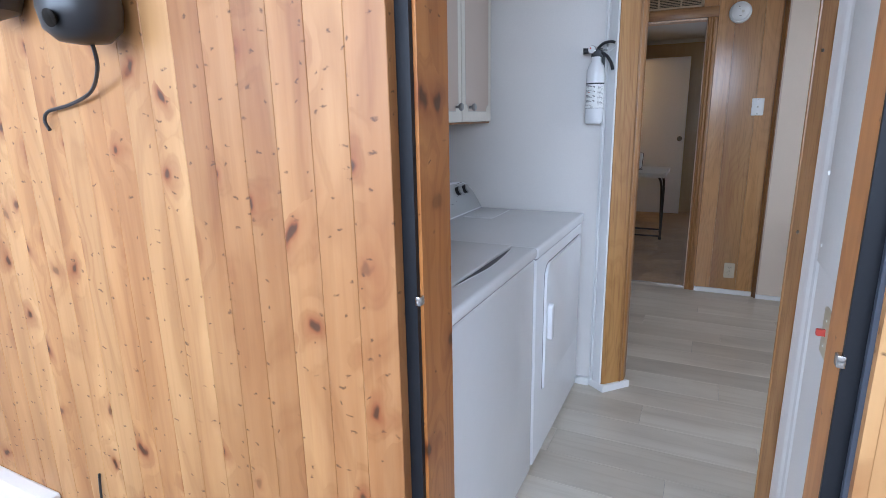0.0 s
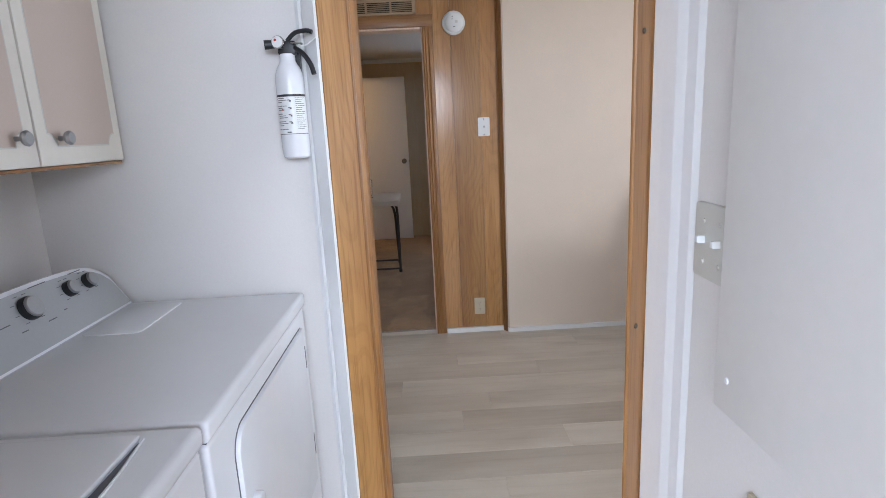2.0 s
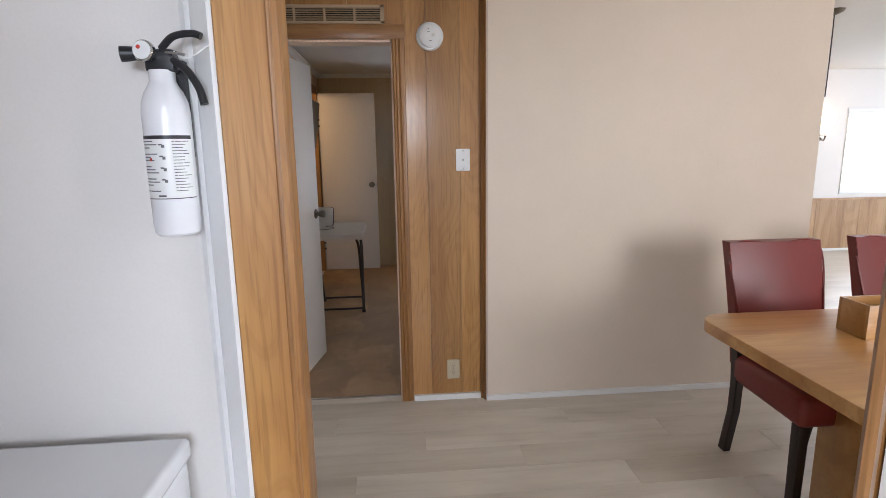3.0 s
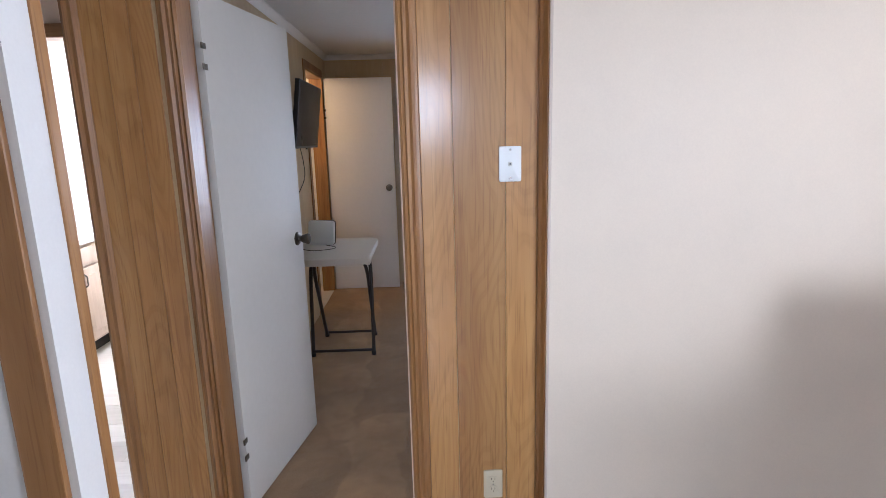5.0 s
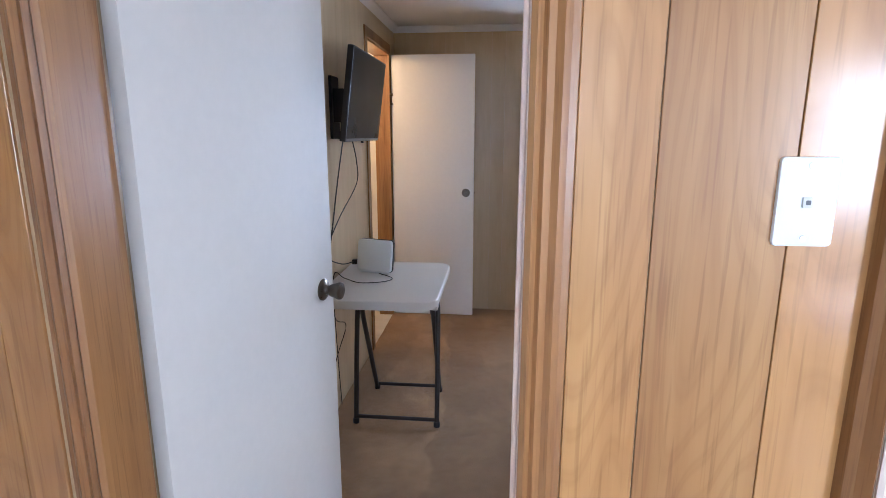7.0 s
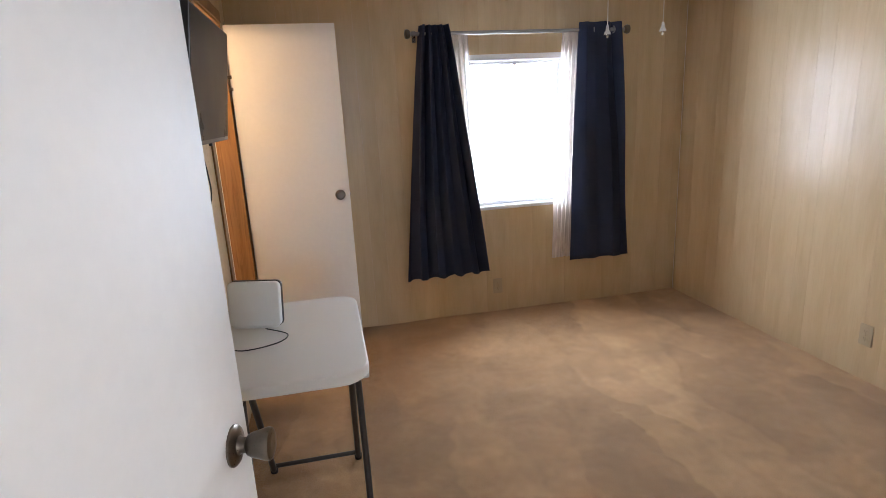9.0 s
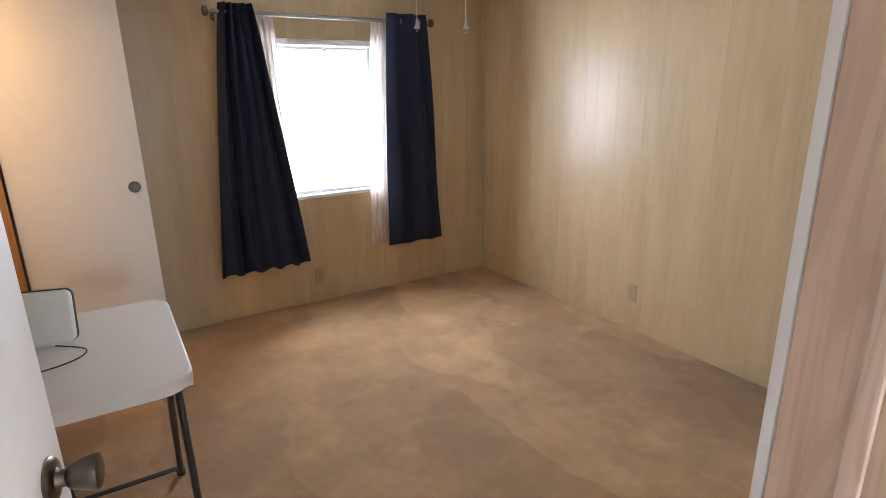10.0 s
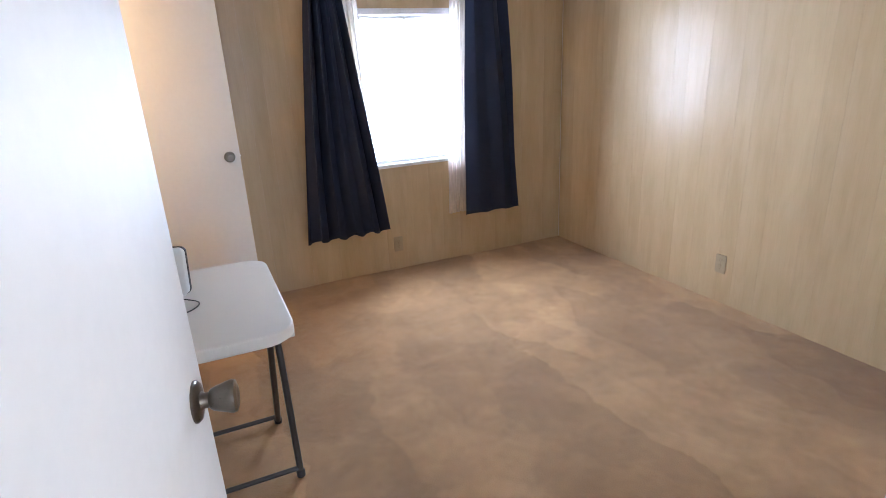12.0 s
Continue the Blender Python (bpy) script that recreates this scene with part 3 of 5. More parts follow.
part("channel", boxes((0.740, 0.76, -0.118, -0.082, -0.13, 2.02), (0.706, 0.740, -0.112, -0.104, -0.13, 2.02)), BLACK_METAL, entry, "black aluminium channel")
part("stop_strip", box(0.728, 0.752, -0.134, -0.120, -0.13, 2.02, 0.004), GREY_METAL, entry, "blue-grey metal strip")
for bx, by in ((-0.001, -0.108), (0.704, -0.106)):
    part("catch", box(bx - 0.006, bx + 0.006, by - 0.012, by + 0.008, 0.952, 0.972, 0.003), STEEL, entry, "small bright steel catch")
structure("threshold", boxes((-0.10, 0.78, -0.14, 0.02, -0.13, -0.004)), GREY_METAL, "metal entry threshold")
structure("trim_siding", boxes((0.735, 0.752, -0.152, -0.134, -0.1, 2.42)), PINE, "knotty pine edge board of the siding")
structure("trim_sill", box(-3.0, -1.42, -0.21, -0.15, -0.13, 0.085, 0.01), WHITE_TRIM, "white ledge at the foot of the siding")

# ---- doorway from laundry to hall ----
post = thing("door_post", "angled oak-faced post with white corner moulding", "door post", (0.13, 1.56, 0), kind="structure")
part("core", prism([(0.06, 1.54), (0.115, 1.505), (0.205, 1.585), (0.205, 1.64), (0.06, 1.64)], TOP), WHITE_TRIM, post, "", False)
part("oak_face", prism([(0.112, 1.497), (0.122, 1.488), (0.212, 1.572), (0.215, 1.585), (0.215, 1.645), (0.206, 1.645), (0.206, 1.586), (0.116, 1.506)], TOP - 0.034, Matrix.Translation((0, 0, 0.034))), OAK, post, "smooth oak-print face", False)
part("bead", rod((0.1965, 1.5595, 0.034), (0.1965, 1.5595, TOP), 0.006, seg=12), OAK_TRIM, post, "rounded oak bead")
part("moulding", prism([(0.052, 1.54), (0.053, 1.528), (0.063, 1.522), (0.07, 1.528), (0.078, 1.514), (0.112, 1.486), (0.120, 1.492), (0.075, 1.54)], TOP - 0.036, Matrix.Translation((0, 0, 0.036))), WHITE_TRIM, post, "white corner moulding", False)

side = thing("door_casing", "white casing with an oak edge at the laundry opening", "door casing", (0.80, 0.80, 0), kind="structure")
part("casing_board", prism([(0.80, 0.70), (0.796, 0.715), (0.794, 0.742), (0.7925, 0.748), (0.7885, 0.765), (0.784, 0.80), (0.779, 0.828), (0.80, 0.83)], TOP), WHITE_TRIM, side, "white moulded casing", False)
part("edge_strip", prism([(0.733, 0.80), (0.7355, 0.797), (0.739, 0.7965), (0.772, 0.8255), (0.7785, 0.8315), (0.885, 0.8315), (0.885, 0.868), (0.80, 0.868), (0.745, 0.815)], TOP), OAK_TRIM, side, "oak edge strip")
for z in (1.48, 0.98):
    part("pin", lathe([(0.005, 0), (0.005, 0.002), (0.002, 0.004)], (0.754, 0.8097, z), (0.66, -0.75, 0), 12), BRONZE, side, "small dull catch")

# end of the white wall at the side hall
structure("trim_hall_end", box(-0.098, -0.068, 2.4445, 2.470, 0, TOP, 0.004), OAK_TRIM, "oak strip at the far corner of the wall end")
structure("trim_hall_corner", box(-0.146, -0.084, 2.364, 2.378, 0, TOP, 0.004), OAK_TRIM, "flat oak casing board at the wall end")


# ---- oak panelled hall wall ----
def boards(parent, runs, origin, facing, material, depth=0.006, gap=0.003, name="panel_board", bev=0.0009):
    """Upright boards side by side; runs are (x0, x1, z0, z1) along the wall."""
    made = {}
    for x0, x1, z0, z1 in runs:
        key = (round(x1 - x0, 4), round(z1 - z0, 4))
        if key not in made:
            w, h = x1 - x0 - gap, z1 - z0
            made[key] = finish(prism([(-w / 2, 0), (w / 2, 0), (w / 2, h), (-w / 2, h)], depth, None, bev, seg=1), name, material)
        ob = new(name, made[key])
        ob.parent = parent
        m = on_wall(origin, facing) @ Matrix.Translation(((x0 + x1) / 2, z0, 0))
        ob.matrix_local = Matrix.Translation(-OFFSET[root_of(parent).name]) @ m


def split(a, b, widths, z0, z1, holes=()):
    """Board runs from a to b; holes are (x0, x1, z0, z1) left free."""
    out, x, i = [], a, 0
    cuts = sorted(h[0] for h in holes) + sorted(h[1] for h in holes)
    while x < b - 0.01:
        n = min(b, x + widths[i % len(widths)])
        for c in cuts:
            if x + 0.004 < c < n - 0.004:
                n = min(n, c)
        if b - n < 0.03:
            n = b
        i += 1
        hole = [h for h in holes if h[0] - 0.002 <= x and n <= h[1] + 0.002]
        if hole:
            h = hole[0]
            if h[2] > z0 + 0.01:
                out.append((x, n, z0, h[2]))
            if h[3] < z1 - 0.01:
                out.append((x, n, h[3], z1))
        else:
            out.append((x, n, z0, z1))
        x = n
    return out


hall_panels = thing("wall_panelling", "glossy oak-look panelling with dark grooves", "panelling", (0.1, 3.396, 0), kind="structure")
boards(hall_panels, [(0.481, 0.587, 0.03, TOP), (0.587, 0.761, 0.03, TOP), (0.761, 0.868, 0.03, TOP), (-0.555, -0.485, 0.03, TOP), (-0.485, -0.405, 0.03, TOP), (-0.405, -0.33, 0.03, TOP),
                     (-0.33, -0.1, 2.03, TOP), (-0.1, 0.2, 2.03, TOP), (0.2, 0.481, 2.03, TOP)], (0, 3.396, 0), (0, -1, 0), OAK, 0.006, 0.0018)
part("corner_strip", prism([(0.865, 3.396), (0.868, 3.372), (0.878, 3.364), (0.888, 3.344), (0.894, 3.35), (0.894, 3.396)], TOP), OAK_TRIM, hall_panels, "dark oak corner strip", False)
part("corner_strip", prism([(-0.602, 3.41), (-0.602, 3.378), (-0.59, 3.370), (-0.578, 3.376), (-0.565, 3.374), (-0.553, 3.386), (-0.553, 3.41)], TOP), OAK_TRIM, hall_panels, "dark oak corner strip", False)
# added strip: its mauve-grey imitates the shaded end face of the dining wall
part("wall_edge", box(0.8945, 0.904, 3.3455, 3.3485, 0.03, TOP, 0.001), BLUSH, hall_panels, "mauve-grey strip, shade of the wall's end put into its colour")
part("end_face", box(-0.602, -0.592, 3.411, 4.5, 0, TOP, 0.002), OAK, hall_panels, "oak end face")


side_panels = thing("wall_panelling", "oak-look panelling beside the bathroom doorway", "panelling", (-2.1, 4.5, 0), kind="structure")
boards(side_panels, [(-2.6, -2.4, 0.05, TOP), (-2.4, -2.1, 0.05, TOP), (-2.1, -1.88, 0.05, TOP), (-1.88, -1.703, 0.05, TOP)], (0, 4.5, 0), (0, -1, 0), OAK, 0.006, 0.0018)


def casing(parent, x, side_sign, y, z1, material):
    """Stepped oak door casing 65 mm wide; side_sign points away from the opening."""
    s = side_sign
    prof = [(0, 0), (0, -0.014), (0.008, -0.02), (0.016, -0.014), (0.022, -0.021), (0.032, -0.016), (0.042, -0.022), (0.052, -0.015), (0.062, -0.012), (0.066, 0)]
    part("casing", prism([(x + s * a, y + b) for a, b in prof][:: 1 if s > 0 else -1], z1), material, parent, "grooved oak casing", False)


bed_frame = thing("door_frame", "grooved oak door casing round the bedroom doorway", "door frame", (0.08, 3.42, 0), kind="structure")
casing(bed_frame, 0.417, 1, 3.396, 2.03, OAK_TRIM)
casing(bed_frame, -0.252, -1, 3.396, 2.03, OAK_TRIM)
part("head_casing", box(-0.318, 0.483, 3.373, 3.396, 1.962, 2.032, 0.006), OAK_HEAD, bed_frame, "oak head casing")
part("jamb", boxes((0.416, 0.424, 3.392, 3.498, 0, 1.965)), JAMB_PRINT, bed_frame, "wood-print jamb", False)
# the hinge side lies in shade, so it takes the darker oak
part("jamb", boxes((-0.268, -0.254, 3.392, 3.498, 0, 1.965)), OAK_TRIM, bed_frame, "hinge jamb in dark oak, its shade put into the colour", False)
part("jamb", boxes((-0.254, 0.410, 3.392, 3.498, 1.951, 1.965)), JAMB_PRINT, bed_frame, "wood-print head jamb", False)
part("stop", box(0.409, 0.417, 3.438, 3.452, 0.0, 1.951, 0.003), JAMB_PRINT, bed_frame)
part("edge_bead", box(0.4135, 0.4255, 3.4985, 3.508, 0, 1.965, 0.002), WHITE_TRIM, bed_frame, "white edge bead of the jamb")
part("strike_plate", box(0.4145, 0.4165, 3.462, 3.49, 0.965, 1.03, 0.001), STEEL, bed_frame, "steel strike plate")
structure("trim_carpet", boxes((-0.254, 0.416, 3.452, 3.468, -0.004, 0.006)), STEEL, "thin metal carpet bar in the doorway")


# ---- door leaves ----
def knob(parent, at, facing, mat):
    k = part("door_knob", lathe([(0.032, 0), (0.032, 0.003), (0.028, 0.007), (0.015, 0.009), (0.012, 0.013), (0.012, 0.02), (0.016, 0.023), (0.019, 0.03), (0.023, 0.044), (0.0255, 0.053), (0.024, 0.058), (0.017, 0.0605), (0.008, 0.0600)], at, facing), mat, parent, "worn antique brass knob")
    return k


def door_leaf(name, label, w, h, m, knob_z, hinge_z):
    d = thing(name, label, "door", local=True)
    part("slab", box(0, w, -0.0175, 0.0175, 0.012, h, 0.002), WHITE_DOOR, d, "flat white slab")
    knob(d, (w - 0.06, -0.0175, knob_z), (0, -1, 0), BRONZE)
    knob(d, (w - 0.06, 0.0175, knob_z), (0, 1, 0), BRONZE)
    part("latch", box(w - 0.001, w + 0.008, -0.006, 0.006, knob_z - 0.008, knob_z + 0.008, 0.003), STEEL, d)
    for z in hinge_z:
        hb = None
        for zz in (z - 0.034, z + 0.034):
            hb = box(-0.014, 0.012, -0.0215, -0.0175, zz - 0.010, zz + 0.010, 0.001, bm=hb)
            hb = rod((-0.012, -0.021, zz - 0.010), (-0.012, -0.021, zz + 0.010), 0.004, seg=10, bm=hb)
        part("hinge", hb, BRONZE, d, "dark bronze hinge")
    d.matrix_basis = m
    return d


door_leaf("door_1", "plain white bedroom door standing open", 0.672, 1.945, pose(-0.253, 3.524, 0, 0, 0, 79.1), 1.0, (0.28, 1.735))
door_leaf("door_2", "plain white closet door standing open against the wall", 0.628, 2.02, pose(-0.433, 6.845, 0, 0, 0, 0), 1.0, (0.3, 1.7))

closet_frame = thing("door_frame", "oak jamb of the closet doorway, lit faces in lighter oak", "door frame", (-0.5, 6.45, 0), kind="structure")
# far jamb and head take lighter oak, bulb light put into their colour
part("jamb", boxes((-0.558, -0.443, 6.806, 6.825, 0, 2.03)), OAK, closet_frame, "", False)
part("jamb", boxes((-0.56, -0.444, 6.108, 6.124, 0, 2.03)), OAK_TRIM, closet_frame, "", False)
part("head_jamb", boxes((-0.56, -0.444, 6.124, 6.806, 2.014, 2.03)), OAK, closet_frame, "", False)
part("casing", boxes((-0.45, -0.438, 6.05, 6.11, 0, 2.09)), OAK_TRIM, closet_frame, "narrow oak casing", False)
part("head_casing", boxes((-0.45, -0.438, 6.11, 6.826, 2.03, 2.09)), OAK_TRIM, closet_frame, "narrow oak casing", False)

bath_frame = thing("door_frame", "oak casing round the bathroom doorway", "door frame", (-1.2, 4.5, 0), kind="structure")
casing(bath_frame, -1.635, -1, 4.5, 2.05, OAK_TRIM)
casing(bath_frame, -0.903, 1, 4.5, 2.05, OAK_TRIM)
part("head_casing", box(-1.702, -0.83, 4.478, 4.5, 1.985, 2.052, 0.006), OAK_HEAD, bath_frame)
part("jamb", boxes((-1.653, -1.635, 4.498, 4.602, 0, 1.99)), OAK_TRIM, bath_frame, "", False)
part("strike_plate", boxes((-1.636, -1.632, 4.54, 4.57, 0.97, 1.03)), BRONZE, bath_frame, "dark strike plate", False)


# ---- windows ----
def window(name, label, x0, x1, z0, z1, y, inner):
    w = thing(name, label, "window", ((x0 + x1) / 2, y, z0), kind="structure")
    t = 0.028
    for r in ((x0, x0 + t, z0, z1), (x1 - t, x1, z0, z1), (x0 + t, x1 - t, z0, z0 + t), (x0 + t, x1 - t, z1 - t, z1)):
        part("frame_bar", box(r[0], r[1], y + 0.05, y + 0.09, r[2], r[3], 0.003), inner, w, "white aluminium frame")
    part("sill", box(x0 - 0.02, x1 + 0.02, y - 0.016, y + 0.05, z0 - 0.022, z0 + 0.004, 0.004), inner, w, "thin white sill")
    part("head_trim", box(x0 - 0.02, x1 + 0.02, y - 0.016, y + 0.05, z1 - 0.006, z1 + 0.034, 0.004), inner, w, "thin white head trim")
    for a, b in ((x0 - 0.012, x0 + 0.004), (x1 - 0.004, x1 + 0.012)):
        part("side_trim", box(a, b, y - 0.012, y + 0.05, z0, z1, 0.003), inner, w)
    p = part("pane", box(x0 + t, x1 - t, y + 0.066, y + 0.070, z0 + t, z1 - t), GLASS, w, "clear glass", False)
    p.visible_shadow = False
    part("latch", box((x0 + x1) / 2 - 0.012, (x0 + x1) / 2 + 0.012, y + 0.03, y + 0.05, z1 - t - 0.012, z1 - t + 0.004, 0.003), STEEL, w)
    return w


window("window_1", "bright bedroom window with a thin white frame", 1.06, 1.74, 0.80, 1.80, 7.03, WHITE_TRIM)
window("window_2", "bright living room window with a dark edge", 6.10, 7.50, 0.76, 1.78, 7.03, WHITE_TRIM)
structure("backdrop", boxes((-1.5, 10.5, 8.6, 8.62, -0.2, 3.6)), OUTSIDE, "overexposed daylight outside the windows")

# pale bedroom panelling
bed_far = thing("wall_panelling", "pale woodgrain panelling on the window wall", "panelling", (1.1, 7.03, 0), kind="structure")
WIDTHS = (0.105, 0.2, 0.1, 0.155, 0.205, 0.105, 0.15, 0.2)
boards(bed_far, split(-0.45, 2.694, WIDTHS, 0.0, BED_TOP - 0.004, ((1.04, 1.76, 0.78, 1.83),)), (0, 7.03, 0), (0, -1, 0), BED_PANEL, 0.004, 0.0004, "panel_board", 0.0006)
bed_east = thing("wall_panelling", "pale woodgrain panelling with a soft gloss", "panelling", (2.70, 5.2, 0), kind="structure")
boards(bed_east, split(-7.022, -3.5, WIDTHS[3:] + WIDTHS[:3], 0.0, BED_TOP - 0.004), (2.70, 0, 0), (-1, 0, 0), BED_PANEL, 0.004, 0.0004, "panel_board", 0.0006)
bed_west = thing("wall_panelling", "pale yellowish panelling behind the television", "panelling", (-0.45, 5, 0), kind="structure")
boards(bed_west, split(3.5, 6.05, WIDTHS[5:] + WIDTHS[:5], 0.0, BED_TOP - 0.004) + [(6.05, 6.828, 2.09, BED_TOP - 0.004), (6.828, 7.022, 0.0, BED_TOP - 0.004)], (-0.45, 0, 0), (1, 0, 0), BED_PANEL, 0.004, 0.0004, "panel_board", 0.0006)

# wainscot of the living room
wains = thing("wall_panelling", "oak wainscot under a white wall with a cap rail", "wainscot", (5, 7.03, 0), kind="structure")
boards(wains, split(2.8, 9.5, (0.4, 0.2, 0.6), 0.0, 0.66), (0, 7.03, 0), (0, -1, 0), WAINSCOT, 0.008, 0.004)
part("cap_rail", box(2.8, 9.5, 7.0, 7.03, 0.66, 0.69, 0.005), WAINSCOT, wains, "oak cap rail")
part("shoe_strip", box(2.8, 9.5, 7.005, 7.022, 0, 0.03, 0.004), WHITE_TRIM, wains, "white shoe strip")


# ---- laundry ----
def console(parent, y0, y1, x_front, x_back, z0, h, knobs, badge_y, bars):
    """A control console: rounded white housing, grey tilted face, knobs and print."""
    w, c = y1 - y0, (y0 + y1) / 2
    n = 28

    def outline(inset, hh):
        pts = [(-w / 2 + inset, inset * 0.6)]
        for i in range(n + 1):
            u = -1 + 2 * i / n
            z = hh * (0.90 + 0.10 * (1 - u * u)) * (1 - abs(u) ** 7) ** 0.45
            pts.append((u * (w / 2 - inset), max(inset * 0.6, z - inset)))
        pts.append((w / 2 - inset, inset * 0.6))
        out = []
        for p in pts:
            if not out or abs(p[0] - out[-1][0]) + abs(p[1] - out[-1][1]) > 1e-4:
                out.append(p)
        return out

    tilt = Matrix.Rotation(radians(-24), 4, "Y")
    to = Matrix.Translation((x_front, c, z0)) @ tilt @ Matrix(((0, 0, 1, 0), (1, 0, 0, 0), (0, 1, 0, 0), (0, 0, 0, 1)))
    body = part("console", prism(outline(0, h), x_front - x_back - 0.02, to @ Matrix.Translation((0, 0, -(x_front - x_back - 0.02))), 0.006), ENAMEL, parent, "white rounded control housing")
    part("control_face", prism(outline(0.012, h), 0.003, to @ Matrix.Translation((0, 0, 0.0005))), CONSOLE, body, "silver-grey control face")
    face = to.to_3x3() @ Vector((0, 0, 1))
    for ky, kz, r in knobs:
        at = to @ Vector((ky - c, kz, 0.003))
        k = part("dial", lathe([(r, 0), (r, 0.012), (r * 0.92, 0.016)], at, face, 26), BLACK_PLASTIC, body, "black dial with a grey cap")
        part("cap", lathe([(r * 0.9, 0.0), (r * 0.88, 0.004), (r * 0.8, 0.006)], at + face * 0.016, face, 26), KNOB_GREY, k)
        marks = None
        for a in range(-140, 141, 40):
            q = Vector((ky - c + math.sin(radians(a)) * (r + 0.011), kz + math.cos(radians(a)) * (r + 0.009), 0.0035))
            marks = prism([(q.x - 0.006, q.y - 0.0008), (q.x + 0.006, q.y - 0.0008), (q.x + 0.006, q.y + 0.0008), (q.x - 0.006, q.y + 0.0008)], 0.0006, to @ Matrix.Translation((0, 0, q.z)), bm=marks)
        part("dial_marks", marks, PRINT_GREY, body, "small dark dial print", False, "stuff")
    bm = None
    for by, bz, bw in bars:
        bm = prism([(by - c - bw / 2, bz - 0.0012), (by - c + bw / 2, bz - 0.0012), (by - c + bw / 2, bz + 0.0012), (by - c - bw / 2, bz + 0.0012)], 0.0006, to @ Matrix.Translation((0, 0, 0.0035)), bm=bm)
    part("print", bm, PRINT_GREY, body, "small dark print", False, "stuff")
    if badge_y:
        part("badge", prism(round_rect(0.075, 0.014, 0.005, 4, badge_y - c, 0.026), 0.001, to @ Matrix.Translation((0, 0, 0.0035))), KNOB_GREY, body, "small dull metal badge")


washer = thing("washing_machine", "white top-loading washing machine with a grey control console", "washing machine", (-0.35, 0.38, 0))
part("cabinet", box(-0.70, -0.004, 0.035, 0.722, 0.02, 0.845, 0.012, seg=3), ENAMEL, washer, "white enamel cabinet")
part("top_deck", box(-0.70, 0.004, 0.030, 0.727, 0.848, 0.885, 0.014, seg=3), ENAMEL, washer, "white top deck")
part("seam", boxes((-0.68, -0.008, 0.042, 0.716, 0.842, 0.851)), ENAMEL_SEAM, washer, "dark seam", False)
lid = part("lid", box(-0.487, -0.078, 0.085, 0.69, 0.886, 0.896, 0.006), ENAMEL, washer, "flat white lid")
# no recess is cut: a flat dark sheet paints the shade under the lid
part("lid_gap_shade", prism([(-0.078, 0.22), (-0.072, 0.28), (-0.060, 0.42), (-0.062, 0.50), (-0.068, 0.60), (-0.077, 0.68)], 0.002, Matrix.Translation((0, 0, 0.8845))), ENAMEL_SEAM, lid, "flat dark shape for the shade in the finger gap", False)
part("lid_gap_trim", tube([(-0.076, 0.21, 0.8855), (-0.068, 0.3, 0.8855), (-0.057, 0.43, 0.8855), (-0.061, 0.56, 0.8855), (-0.075, 0.69, 0.8855)], 0.002, 8), ENAMEL, lid)
for fx, fy in ((-0.64, 0.09), (-0.06, 0.09), (-0.64, 0.67), (-0.06, 0.67)):
    part("foot", lathe([(0.022, 0), (0.022, 0.012), (0.012, 0.022)], (fx, fy, 0), seg=14), BLACK_PLASTIC, washer)
console(washer, 0.07, 0.722, -0.515, -0.70, 0.886, 0.172, ((0.555, 0.088, 0.028), (0.632, 0.098, 0.028), (0.26, 0.092, 0.028)), 0, ((0.64, 0.035, 0.012), (0.64, 0.028, 0.02), (0.44, 0.125, 0.05), (0.53, 0.132, 0.06)))

dryer = thing("tumble_dryer", "white front-door tumble dryer with a grey control console", "tumble dryer", (-0.35, 1.12, 0))
part("cabinet", box(-0.70, -0.004, 0.742, 1.50, 0.02, 0.835, 0.012, seg=3), ENAMEL, dryer, "white enamel cabinet")
part("top_panel", box(-0.70, 0.003, 0.738, 1.505, 0.838, 0.880, 0.012, seg=3), ENAMEL, dryer, "white top panel")
part("seam", boxes((-0.68, -0.008, 0.75, 1.49, 0.832, 0.841)), ENAMEL_SEAM, dryer, "dark seam", False)
part("lint_cover", prism(round_rect(0.15, 0.26, 0.02, 5, -0.42, 1.34), 0.0035, Matrix.Translation((0, 0, 0.8795)), 0.0025), ENAMEL, dryer, "low lint-screen cover")
door_out = [(0.852, 0.30)] + [(0.852 + 0.055 * (1 - math.cos(radians(a))), 0.735 + 0.055 * math.sin(radians(a))) for a in range(0, 91, 15)] + [(1.425, 0.79), (1.425, 0.30)]
wall_m = Matrix(((0, 0, 1, 0), (1, 0, 0, 0), (0, 1, 0, 0), (0, 0, 0, 1)))
dd = part("door", prism(door_out, 0.010, Matrix.Translation((-0.003, 0, 0)) @ wall_m, 0.005), ENAMEL, dryer, "white hinged door")
part("door_seam", prism([(0.849, 0.297)] + [(0.849 + 0.058 * (1 - math.cos(radians(a))), 0.735 + 0.058 * math.sin(radians(a))) for a in range(0, 91, 15)] + [(1.428, 0.793), (1.428, 0.297)], 0.0012, Matrix.Translation((-0.004, 0, 0)) @ wall_m), ENAMEL_SEAM, dryer, "", False)
part("handle", prism(round_rect(0.038, 0.145, 0.016, 5, 0.895, 0.56), 0.018, Matrix.Translation((0.006, 0, 0)) @ wall_m, 0.006), ENAMEL, dd, "moulded white pull handle")
# grey strip painted in for the shade beside the pull handle
part("handle_shade", prism(round_rect(0.010, 0.10, 0.004, 4, 0.919, 0.56), 0.002, Matrix.Translation((0.0065, 0, 0)) @ wall_m), CONSOLE, dd)
